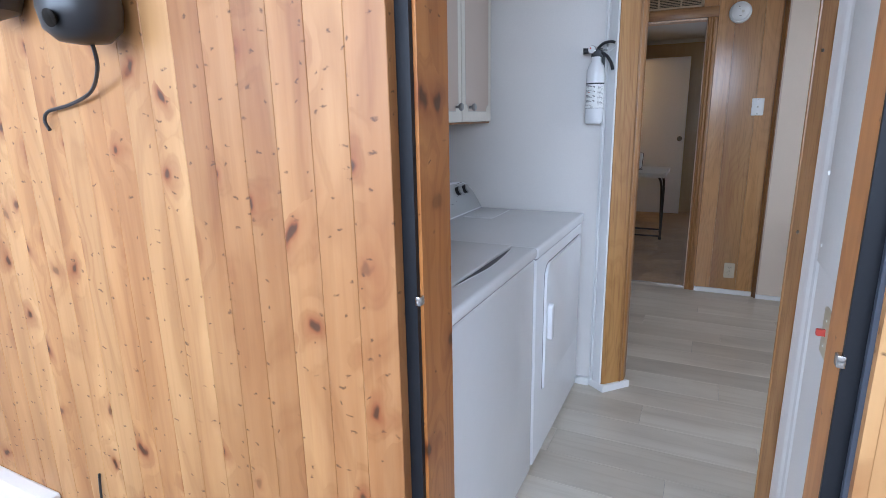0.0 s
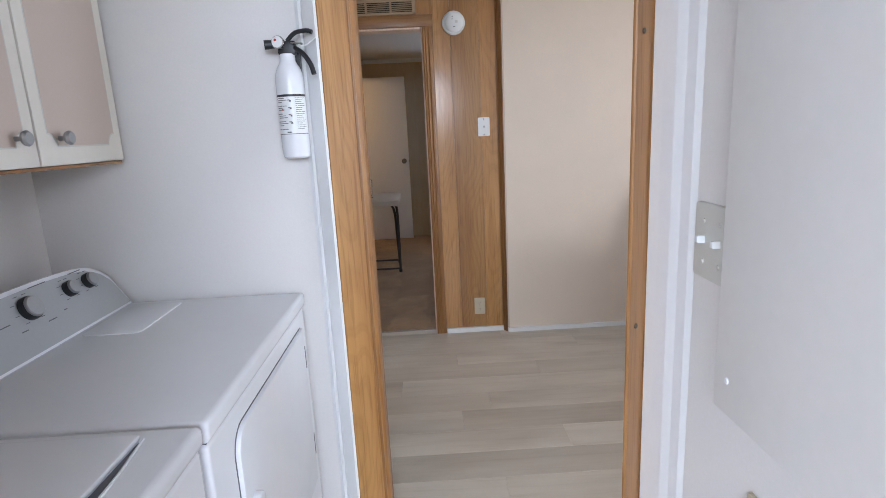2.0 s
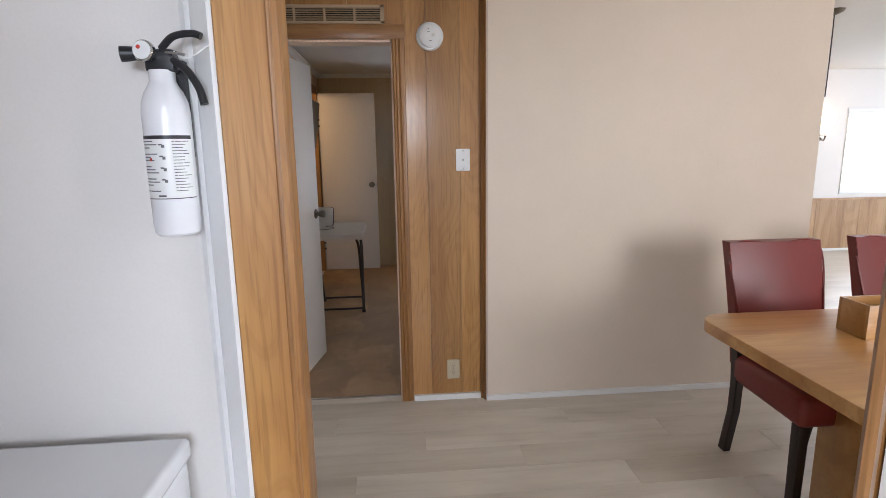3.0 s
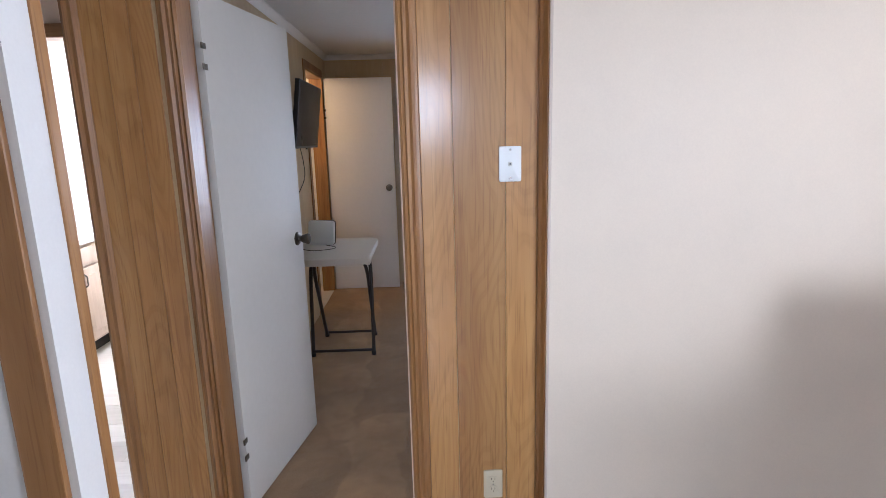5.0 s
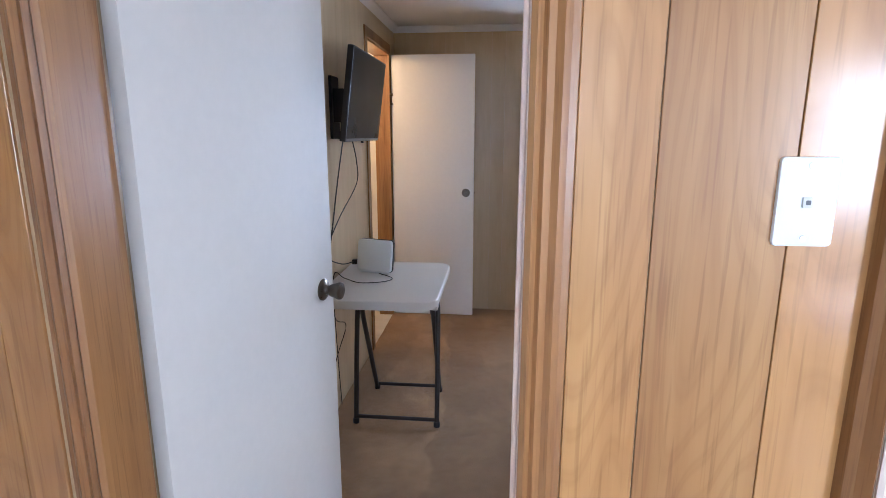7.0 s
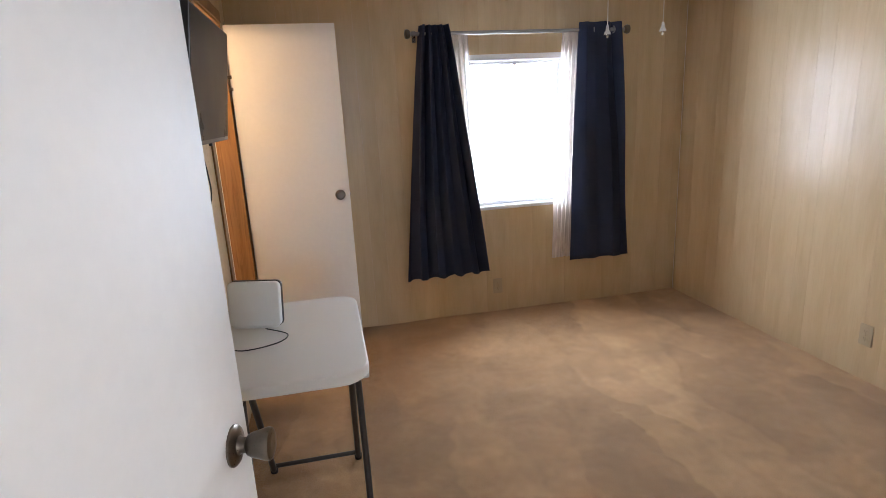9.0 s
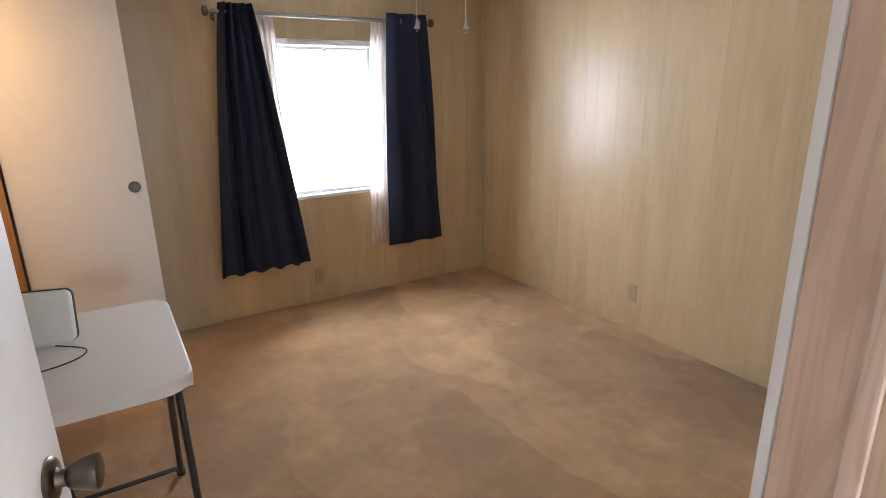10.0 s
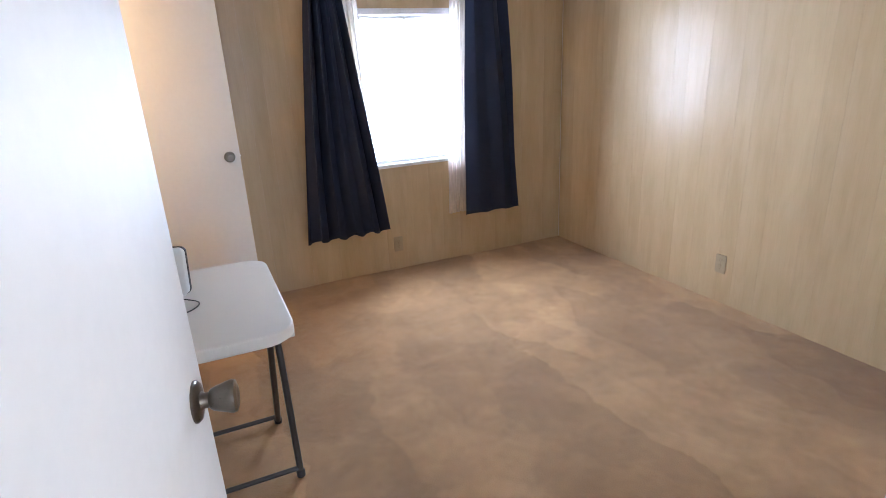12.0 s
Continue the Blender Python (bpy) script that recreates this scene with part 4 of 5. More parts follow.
for z in (0.69, 0.40):
    # dark strips on the front stand for the shade inside the hinge slots
    part("hinge_slot_shade", box(-0.005, 0.0005, 1.449, 1.455, z - 0.035, z + 0.035), ENAMEL_SEAM, dryer, "narrow dark strip for the shade in a hinge slot", False)
for fx, fy in ((-0.64, 0.80), (-0.06, 0.80), (-0.64, 1.45), (-0.06, 1.45)):
    part("foot", lathe([(0.022, 0), (0.022, 0.012), (0.012, 0.022)], (fx, fy, 0), seg=14), BLACK_PLASTIC, dryer)
console(dryer, 0.80, 1.49, -0.505, -0.70, 0.881, 0.165, ((1.135, 0.108, 0.029), (1.285, 0.112, 0.021), (1.365, 0.112, 0.021)), 0.885, ((1.05, 0.092, 0.03), (1.09, 0.065, 0.02), (1.18, 0.062, 0.03), (1.235, 0.07, 0.012), (1.2, 0.152, 0.06), (1.34, 0.148, 0.05)))


def cabinet_door(parent, y0, y1, z0, z1, x, knob_y, hinge_y):
    """Cream frame with a blush panel that has scooped lower corners."""
    to = Matrix.Translation((x, 0, 0)) @ wall_m
    d = part("door", box(x, x + 0.018, y0, y1, z0, z1, 0.004), CREAM, parent, "cream door")
    b, r = 0.036, 0.03
    out = []
    a0, a1, c0, c1 = y0 + b, y1 - b, z0 + 0.045, z1 - 0.045
    for cx, cz, start in ((a0, c0, 90), (a1, c0, 180), (a1, c1, 270), (a0, c1, 0)):
        for k in range(6):
            ang = radians(start - 90 * k / 5)
            out.append((cx + r * math.cos(ang), cz + r * math.sin(ang)))
    part("inset_panel", prism(out, 0.0015, to @ Matrix.Translation((0, 0, 0.0175))), BLUSH, d, "blush inset panel with scooped corners", False)
    part("bead", prism([(p[0] + (0.0035 if p[0] > (a0 + a1) / 2 else -0.0035), p[1] + (0.0035 if p[1] > (c0 + c1) / 2 else -0.0035)) for p in out], 0.0006, to @ Matrix.Translation((0, 0, 0.0178))), PLATE_GREY, d, "", False)
    part("knob", lathe([(0.006, 0), (0.005, 0.012), (0.015, 0.02), (0.017, 0.026), (0.013, 0.031), (0.004, 0.032)], (x + 0.018, knob_y, z0 + 0.062), (1, 0, 0), 22), KNOB_GREY, d, "round pewter knob")
    if hinge_y is None:
        return
    h = box(x + 0.014, x + 0.021, hinge_y - 0.011, hinge_y + 0.011, z0 + 0.03, z0 + 0.085, 0.002)
    h = rod((x + 0.02, hinge_y, z0 + 0.025), (x + 0.02, hinge_y, z0 + 0.09), 0.0045, seg=10, bm=h)
    part("hinge", h, BLACK_METAL, d, "black surface hinge")


for cy0, cy1, pair in ((0.10, 0.806, ((0.115, 0.455, 0.40, 0.108), (0.465, 0.798, 0.56, 0.808))), (0.812, 1.498, ((0.82, 1.146, 1.085, 0.812), (1.152, 1.490, 1.225, None)))):
    cab = thing("wall_cabinet", "cream wall cabinet with blush door panels above the machines", "cabinet", (-0.61, (cy0 + cy1) / 2, 1.295), "cabinets above the machines")
    part("body", box(-0.757, -0.478, cy0, cy1, 1.302, 2.26, 0.003), CREAM, cab, "cream carcass")
    part("lower_edge", box(-0.757, -0.47, cy0, cy1, 1.294, 1.3015, 0.001), OAK_TRIM, cab, "bare wood lower edge")
    for d0, d1, ky, hy in pair:
        cabinet_door(cab, d0, d1, 1.303, 2.22, -0.477, ky, hy)

rail = thing("hanging_rail", "white metal hanging rail under the cabinets", "rail", (-0.6, 0.45, 1.21))
part("bar", rod((-0.58, 0.08, 1.225), (-0.58, 0.94, 1.225), 0.014, seg=16), ENAMEL, rail, "round white bar")
part("carrier", box(-0.63, -0.60, 0.08, 0.94, 1.268, 1.292, 0.004), ENAMEL, rail, "flat white carrier")
for y in (0.10, 0.925):
    part("bracket", tube([(-0.612, y, 1.292), (-0.60, y, 1.25), (-0.58, y, 1.222)], 0.006, 8), STEEL, rail, "bent steel bracket")

ext = thing("fire_extinguisher", "white fire extinguisher with black lever and printed label on wall", "fire extinguisher", (0.044, 1.482, 1.288))
ex, ey = 0.029, 1.489
cyl = part("cylinder", lathe([(0.031, 1.284), (0.037, 1.289), (0.039, 1.306), (0.039, 1.495), (0.037, 1.513), (0.031, 1.53), (0.024, 1.541), (0.021, 1.548), (0.021, 1.566)], (ex, ey, 0), seg=40), ENAMEL, ext, "white enamelled cylinder")


def wrap(a0, a1, z0, z1, r=0.0396, n=10):
    """A thin sheet that follows the cylinder; angles in degrees from the camera side."""
    bm = bmesh.new()
    cols = []
    for i in range(n + 1):
        a = radians(-90 + a0 + (a1 - a0) * i / n)
        cols.append([bm.verts.new((ex + q * math.cos(a), ey + q * math.sin(a), z)) for q, z in ((r, z0), (r, z1), (r - 0.0008, z1), (r - 0.0008, z0))])
    for a, b in zip(cols, cols[1:]):
        for k in range(4):
            bm.faces.new((a[k], b[k], b[(k + 1) % 4], a[(k + 1) % 4]))
    bm.faces.new(cols[0])
    bm.faces.new(cols[-1])
    return bm


lab = part("label", wrap(-75, 80, 1.352, 1.455, 0.0394), PLATE_WHITE, cyl, "white instruction label")
part("label_bar", wrap(-75, 80, 1.4515, 1.4575), BLACK_PLASTIC, lab, "black heading band")
part("label_bar", wrap(-75, 80, 1.3505, 1.352), BLACK_PLASTIC, lab)
lines = None
for i in range(17):
    z = 1.4475 - i * 0.0052
    if i % 4 != 3:
        lines = joined(lines, wrap(-66 + (8 if i % 4 else 0), -20 + 12 * math.sin(i * 2.1), z - 0.0009, z + 0.0009, n=4))
    lines = joined(lines, wrap(26, 60 + 9 * math.cos(i * 1.7), z - 0.0006, z + 0.0006, n=3))
part("label_print", lines, PRINT_GREY, lab, "rows of small dark print", True, "stuff")
pics = None
for i in range(4):
    z = 1.443 - i * 0.0195
    pics = joined(pics, wrap(2, 9, z - 0.006, z - 0.001, n=3))
    pics = joined(pics, wrap(-5, 4, z - 0.002, z + 0.0005, n=3))
pics = joined(pics, wrap(-18, 2, 1.3545, 1.3575, n=3))
part("label_picture", pics, PRINT_GREY, lab, "small dark pictograms", True, "stuff")
part("label_mark", wrap(-34, -26, 1.415, 1.42, n=3), PRINT_RED, lab, "small red mark")
head = part("valve", box(ex - 0.022, ex + 0.026, ey - 0.014, ey + 0.014, 1.563, 1.60, 0.006), BLACK_PLASTIC, ext, "black valve head")
part("nozzle", rod((ex - 0.015, ey - 0.012, 1.592), (ex - 0.054, ey - 0.020, 1.590), 0.010, 0.013, 18), BLACK_PLASTIC, head, "black nozzle")
g = part("gauge", lathe([(0.0175, 0), (0.0175, 0.010), (0.0155, 0.012)], (ex - 0.016, ey - 0.016, 1.594), (-0.1, -1, 0.1), 26), STEEL, head, "round pressure gauge")
part("gauge_dial", lathe([(0.0148, 0), (0.0148, 0.0008)], (ex - 0.0172, ey - 0.0282, 1.5952), (-0.1, -1, 0.1), 26), PLATE_WHITE, g)
part("gauge_zone", lathe([(0.0035, 0), (0.0035, 0.0008)], (ex - 0.022, ey - 0.0291, 1.600), (-0.1, -1, 0.1), 14), PRINT_RED, g, "red zone")
part("lever", tube([(ex + 0.006, ey - 0.008, 1.600), (ex + 0.030, ey - 0.016, 1.618), (ex + 0.062, ey - 0.022, 1.622), (ex + 0.078, ey - 0.024, 1.617)], 0.006, 10), BLACK_PLASTIC, head, "black squeeze lever")
part("grip", tube([(ex + 0.016, ey - 0.006, 1.585), (ex + 0.045, ey - 0.014, 1.566), (ex + 0.066, ey - 0.022, 1.535), (ex + 0.074, ey - 0.026, 1.508)], 0.0068, 10), BLACK_PLASTIC, head, "black carrying grip")
part("pin", rod((ex + 0.018, ey - 0.022, 1.592), (ex + 0.05, ey - 0.026, 1.588), 0.0025, seg=8), STEEL, head, "steel safety pin")
part("bracket", boxes((ex + 0.004, ex + 0.030, ey + 0.018, 1.5395, 1.42, 1.585), (ex - 0.012, ex + 0.012, ey + 0.041, 1.5395, 1.32, 1.40)), BLACK_PLASTIC, ext, "black wall bracket", False)
part("tie", tube([(ex + 0.030, ey - 0.02, 1.594), (ex + 0.052, ey - 0.026, 1.582), (ex + 0.085, ey - 0.01, 1.606)], 0.0014, 6), PLATE_WHITE, ext, "thin plastic tie")

# switches and the cover board on the side wall
board_m = Matrix(((0, 0, -1, 0), (-1, 0, 0, 0), (0, 1, 0, 0), (0, 0, 0, 1)))
cover = thing("cover_board", "large white painted cover board screwed to the wall", "cover board", (0.79, 0.33, 0.952))
part("board", box(0.772, 0.7995, 0.06, 0.575, 0.952, 2.15, 0.003), WHITE_DOOR, cover, "white painted board")
# strip past the board's edges, its dark colour imitates the edge shadow
part("seam", box(0.7965, 0.7998, 0.056, 0.580, 0.940, 2.152, 0.001), CAULK, cover, "dark strip round the board, painted in for its shadow line")
for y, z in ((0.545, 1.0), (0.545, 1.7), (0.12, 1.0)):
    part("screw", lathe([(0.005, 0), (0.004, 0.0015)], (0.772, y, z), (-1, 0, 0), 10), WHITE_TRIM, cover)


def wall_plate(name, label, at, facing, w, h, material):
    t = thing(name, label, "switch plate" if "switch" in name else "outlet", at)
    m = on_wall(at, facing)
    part("plate", prism(round_rect(w, h, 0.006, 4), 0.006, m, 0.003), material, t)
    return t, m


t, m = wall_plate("light_switch", "almond double light switch with white toggles", (0.7995, 0.643, 1.163), (-1, 0, 0), 0.098, 0.112, PLATE_GREY)
for dx in (-0.021, 0.021):
    part("toggle", prism([(dx - 0.0045, -0.002), (dx + 0.0045, -0.002), (dx + 0.0035, 0.008), (dx - 0.0035, 0.008)], 0.013, m @ Matrix.Translation((0, 0, 0.005)), 0.003), PLATE_WHITE, t, "white toggle")
    for dz in (-0.03, 0.03):
        part("screw", lathe([(0.0035, 0), (0.003, 0.0015)], m @ Vector((dx, dz, 0.006)), (-1, 0, 0), 10), PLATE_GREY, t)
t, m = wall_plate("furnace_switch", "almond switch plate with a red toggle", (0.7995, 0.480, 0.795), (-1, 0, 0), 0.078, 0.118, PLATE_ALMOND)
part("toggle", prism([(-0.006, -0.006), (0.006, -0.006), (0.005, 0.010), (-0.005, 0.010)], 0.020, m @ Matrix.Translation((0, 0, 0.005)), 0.003), PRINT_RED, t, "red toggle")
for dz in (-0.032, 0.032):
    part("screw", lathe([(0.0035, 0), (0.003, 0.0015)], m @ Vector((0, dz, 0.006)), (-1, 0, 0), 10), PLATE_GREY, t)


# ---- hall fittings ----
t, m = wall_plate("phone_switch_plate", "white wall plate with a small jack on oak panelling", (0.776, 3.390, 1.356), (0, -1, 0), 0.074, 0.116, PLATE_WHITE)
part("jack", prism(round_rect(0.013, 0.014, 0.002, 3), 0.004, m @ Matrix.Translation((0, 0, 0.005)), 0.001), PLATE_GREY, t, "small grey jack")
part("jack_hole", prism(round_rect(0.006, 0.006, 0.001, 3), 0.0006, m @ Matrix.Translation((0, 0, 0.009))), PRINT_GREY, t)
for dz in (-0.047, 0.047):
    part("screw", lathe([(0.0042, 0), (0.0036, 0.002)], m @ Vector((0, dz, 0.006)), (0, -1, 0), 12), STEEL, t, "steel screw")


def outlet(at, facing, material, label):
    t, m = wall_plate("outlet", label, at, facing, 0.070, 0.114, material)
    for dz in (-0.02, 0.02):
        s = part("socket", prism(round_rect(0.032, 0.028, 0.010, 5, 0, dz), 0.0025, m @ Matrix.Translation((0, 0, 0.0055)), 0.001), material, t)
        slots = None
        for sx, sz, sw, sh in ((-0.006, 0.004, 0.002, 0.008), (0.006, 0.004, 0.002, 0.007), (0, -0.007, 0.004, 0.004)):
            slots = prism([(sx - sw / 2, dz + sz - sh / 2), (sx + sw / 2, dz + sz - sh / 2), (sx + sw / 2, dz + sz + sh / 2), (sx - sw / 2, dz + sz + sh / 2)], 0.0004, m @ Matrix.Translation((0, 0, 0.0081)), bm=slots)
        # flat dark shapes paint the shade of the slots
        part("slots", slots, SHADE_DARK, s, "", False, "stuff")
    part("screw", lathe([(0.003, 0), (0.0025, 0.0015)], m @ Vector((0, 0, 0.006)), facing, 10), STEEL, t)


outlet((0.711, 3.390, 0.178), (0, -1, 0), PLATE_ALMOND, "almond outlet low on oak panelling")
outlet((1.225, 7.026, 0.200), (0, -1, 0), PLATE_TAN, "almond outlet under the bedroom window")
outlet((2.696, 5.42, 0.250), (-1, 0, 0), PLATE_TAN, "almond outlet low on pale panelling")

det = thing("smoke_detector", "round white smoke detector on oak panelling", "smoke detector", (0.611, 3.39, 1.976))
part("base_ring", lathe([(0.069, 0), (0.069, 0.012), (0.064, 0.018), (0.056, 0.018)], (0.611, 3.390, 1.976), (0, -1, 0), 40), PLATE_WHITE, det, "white base ring")
dome = part("dome", lathe([(0.056, 0.014), (0.055, 0.032), (0.048, 0.038), (0.02, 0.040)], (0.611, 3.390, 1.976), (0, -1, 0), 40), PLATE_WHITE, det, "white dome")
part("test_button", prism(round_rect(0.016, 0.016, 0.003, 4, 0.626, 1.978), 0.003, Matrix(((1, 0, 0, 0), (0, 0, -1, 3.351), (0, 1, 0, 0), (0, 0, 0, 1))), 0.001), PLATE_GREY, dome, "grey test button")
part("mark", boxes((0.600, 0.606, 3.3488, 3.3505, 2.004, 2.010), (0.605, 0.618, 3.3488, 3.3505, 1.948, 1.952), (0.595, 0.61, 3.3488, 3.3505, 1.992, 1.994)), PRINT_GREY, dome, "small dark marks", False, "stuff")

vent = thing("air_vent", "tan slatted air vent above the doorway", "air vent", (0.09, 3.39, 2.035))
vz0, vz1, vx0, vx1 = 2.036, 2.125, -0.205, 0.385
# dark sheet on the wall imitates the shade behind the slats
part("backing", boxes((vx0 + 0.01, vx1 - 0.01, 3.387, 3.3895, vz0 + 0.01, vz1 - 0.01)), SHADE_DARK, vent, "near-black sheet for the shade behind the slats", False)
for a, b, c, d in ((vx0, vx1, vz0, vz0 + 0.014), (vx0, vx1, vz1 - 0.014, vz1), (vx0, vx0 + 0.02, vz0, vz1), (vx1 - 0.02, vx1, vz0, vz1)):
    part("frame_bar", box(a, b, 3.378, 3.3895, c, d, 0.002), VENT_PAINT, vent)
for i in range(1, 4):
    x = vx0 + (vx1 - vx0) * i / 4
    part("divider", box(x - 0.006, x + 0.006, 3.3785, 3.389, vz0 + 0.012, vz1 - 0.012, 0.001), VENT_PAINT, vent)
for i in range(6):
    z = vz0 + 0.0185 + i * 0.0105
    part("slat", prism([(0, 0), (0.0035, 0), (0.0075, 0.006), (0.004, 0.006)], vx1 - vx0 - 0.03, Matrix.Translation((vx0 + 0.015, 3.3795, z)) @ Matrix(((0, 0, 1, 0), (1, 0, 0, 0), (0, 1, 0, 0), (0, 0, 0, 1)))), VENT_PAINT, vent, "", False)


# ---- dining ----
def dining_chair():
    c = thing("dining_chair", "red leather dining chair with dark wooden legs", "chair", group="chairs round the dining table", local=True)
    # faces -y; origin on the floor under the seat
    back = bmesh.new()
    rows = []
    for i in range(9):
        z = 0.44 + 0.545 * i / 8
        lean = 0.20 + 0.115 * (i / 8) ** 1.3
        half = 0.205 + 0.012 * i / 8
        rows.append((z, lean, half))
    fr, bk = [], []
    for z, lean, half in rows:
        fr.append([back.verts.new((half * (-1 + 2 * k / 6), lean - 0.028 - 0.012 * math.sin(math.pi * k / 6), z)) for k in range(7)])
        bk.append([back.verts.new((half * (-1 + 2 * k / 6), lean + 0.030, z)) for k in range(7)])
    for g_ in (fr, bk):
        for a, b in zip(g_, g_[1:]):
            for k in range(6):
                back.faces.new((a[k], a[k + 1], b[k + 1], b[k]))
    for a, b, c_, d in zip(fr, fr[1:], bk, bk[1:]):
        back.faces.new((a[0], b[0], d[0], c_[0]))
        back.faces.new((a[6], b[6], d[6], c_[6]))
    for k in range(6):
        back.faces.new((fr[0][k], fr[0][k + 1], bk[0][k + 1], bk[0][k]))
        back.faces.new((fr[-1][k], fr[-1][k + 1], bk[-1][k + 1], bk[-1][k]))
    ends = [e for e in back.edges if len(e.link_faces) == 2 and e.calc_face_angle(0) > 0.9]
    bmesh.ops.recalc_face_normals(back, faces=back.faces)
    bmesh.ops.bevel(back, geom=ends, offset=0.016, segments=3, affect="EDGES", profile=0.5)
    b_ = part("backrest", back, LEATHER, c, "padded red leather backrest")
    part("piping", tube([(-0.195, 0.185, 0.47), (-0.203, 0.21, 0.70), (-0.208, 0.285, 0.965), (0.0, 0.283, 0.975), (0.208, 0.285, 0.965), (0.203, 0.21, 0.70), (0.195, 0.185, 0.47)], 0.004, 6), LEATHER, b_)
    seat = bmesh.new()
    bmesh.ops.create_cube(seat, size=1.0)
    for v in seat.verts:
        v.co = Vector((v.co.x * (0.46 if v.co.y < 0 else 0.42), -0.02 + v.co.y * 0.46, 0.43 + v.co.z * 0.13))
    bmesh.ops.bevel(seat, geom=list(seat.edges), offset=0.028, segments=3, affect="EDGES", profile=0.5)
    part("seat", seat, LEATHER, c, "padded red leather seat")
    for s in (-1, 1):
        lf = box(s * 0.195 - 0.022, s * 0.195 + 0.022, -0.235, -0.19, 0.0, 0.37, 0.006)
        for v in lf.verts:
            if v.co.z < 0.1:
                v.co.x = s * 0.195 + (v.co.x - s * 0.195) * 0.75
        part("leg", lf, CHAIR_WOOD, c)
        lb = bmesh.new()
        prof = [(0.0, 0.235), (0.10, 0.215), (0.22, 0.19), (0.36, 0.185), (0.52, 0.20), (0.66, 0.225)]
        rings = []
        for z, y in prof:
            rings.append([lb.verts.new((s * 0.193 + dx, y + dy, z)) for dx, dy in ((-0.018, -0.024), (0.018, -0.024), (0.018, 0.024), (-0.018, 0.024))])
        for a, b in zip(rings, rings[1:]):
            for k in range(4):
                lb.faces.new((a[k], a[(k + 1) % 4], b[(k + 1) % 4], b[k]))
        lb.faces.new(rings[0])
        lb.faces.new(rings[-1])
        bmesh.ops.recalc_face_normals(lb, faces=lb.faces)
        bmesh.ops.bevel(lb, geom=list(lb.edges), offset=0.004, segments=2, affect="EDGES")
        part("leg", lb, CHAIR_WOOD, c, "dark splayed back leg")
    return c


chair = dining_chair()
chair.matrix_basis = pose(2.12, 2.48, 0, 0, 0, 0)
copy_thing(chair, pose(2.74, 2.50, 0, 0, 0, -3))

dtable = thing("dining_table", "oak dining table with rounded corners and slab legs", "table", (2.5, 2.0, 0))
part("tabletop", prism(round_rect(1.70, 0.92, 0.10, 8, 2.45, 2.03), 0.045, Matrix.Translation((0, 0, 0.705)), 0.006), TABLE_OAK, dtable, "golden oak top")
for x0 in (2.03, 2.95):
    part("slab_leg", box(x0, x0 + 0.05, 1.75, 2.31, 0, 0.705, 0.005), TABLE_OAK, dtable, "oak slab leg")
part("stretcher", box(2.08, 2.95, 2.005, 2.045, 0.30, 0.42, 0.004), TABLE_OAK, dtable)
nb = thing("wooden_box", "open oak box on the dining table", "box", (2.115, 2.2, 0.75))
for a in ((2.015, 2.215, 2.135, 2.147), (2.015, 2.215, 2.253, 2.265), (2.015, 2.027, 2.147, 2.253), (2.203, 2.215, 2.147, 2.253)):
    part("side", box(*a, 0.7505, 0.872, 0.002), TABLE_OAK, nb)
part("bottom", box(2.027, 2.203, 2.147, 2.253, 0.7505, 0.758), TABLE_OAK, nb, "", False)

sconce = thing("wall_lamp", "lit wall lamp with a tapered cream shade", "wall lamp", (5.74, 7.0, 1.42))
part("shade", lathe([(0.055, 1.49), (0.10, 1.71), (0.095, 1.71), (0.05, 1.495)], (5.74, 6.93, 0), seg=20), LAMP_GLASS, sconce, "glowing cream shade")
part("arm", tube([(5.74, 7.03, 1.46), (5.74, 6.96, 1.42), (5.74, 6.93, 1.48)], 0.010, 8), BRONZE, sconce, "bent dark arm")
part("wall_plate", lathe([(0.05, 0), (0.045, 0.012), (0.012, 0.016)], (5.74, 7.03, 1.46), (0, -1, 0), 20), BRONZE, sconce)

pend = thing("ceiling_hook", "small round ceiling canopy with a thin hanging cord", "ceiling hook", (3.36, 4.09, 2.28))
part("canopy", lathe([(0.012, 2.245), (0.05, 2.262), (0.062, 2.2795)], (3.36, 4.09, 0), seg=24), BRONZE, pend, "round dull metal canopy")
part("cord", tube([(3.36, 4.09, 2.25), (3.362, 4.091, 2.0), (3.358, 4.09, 1.72)], 0.004, 8), TUBE_METAL, pend, "thin dark cord")


# ---- bathroom seen through the side hall ----
van = thing("bathroom_vanity", "pale wooden bathroom vanity with a white top", "vanity", (-2.1, 5.3, 0))
part("carcass", box(-2.34, -1.89, 4.86, 5.88, 0.10, 0.79, 0.003), VANITY_WOOD, van, "pale pickled wood carcass")
# toe recess shade is put into the plinth's colour
part("plinth", box(-2.34, -1.95, 4.88, 5.88, 0.0, 0.10), SHADE_DARK, van, "recessed plinth, its shade put into a near-black colour", False)
part("counter", box(-2.345, -1.87, 4.845, 5.89, 0.795, 0.835, 0.008), ENAMEL, van, "white countertop")
part("backsplash", box(-2.348, -2.33, 4.85, 5.89, 0.836, 0.93, 0.004), ENAMEL, van)
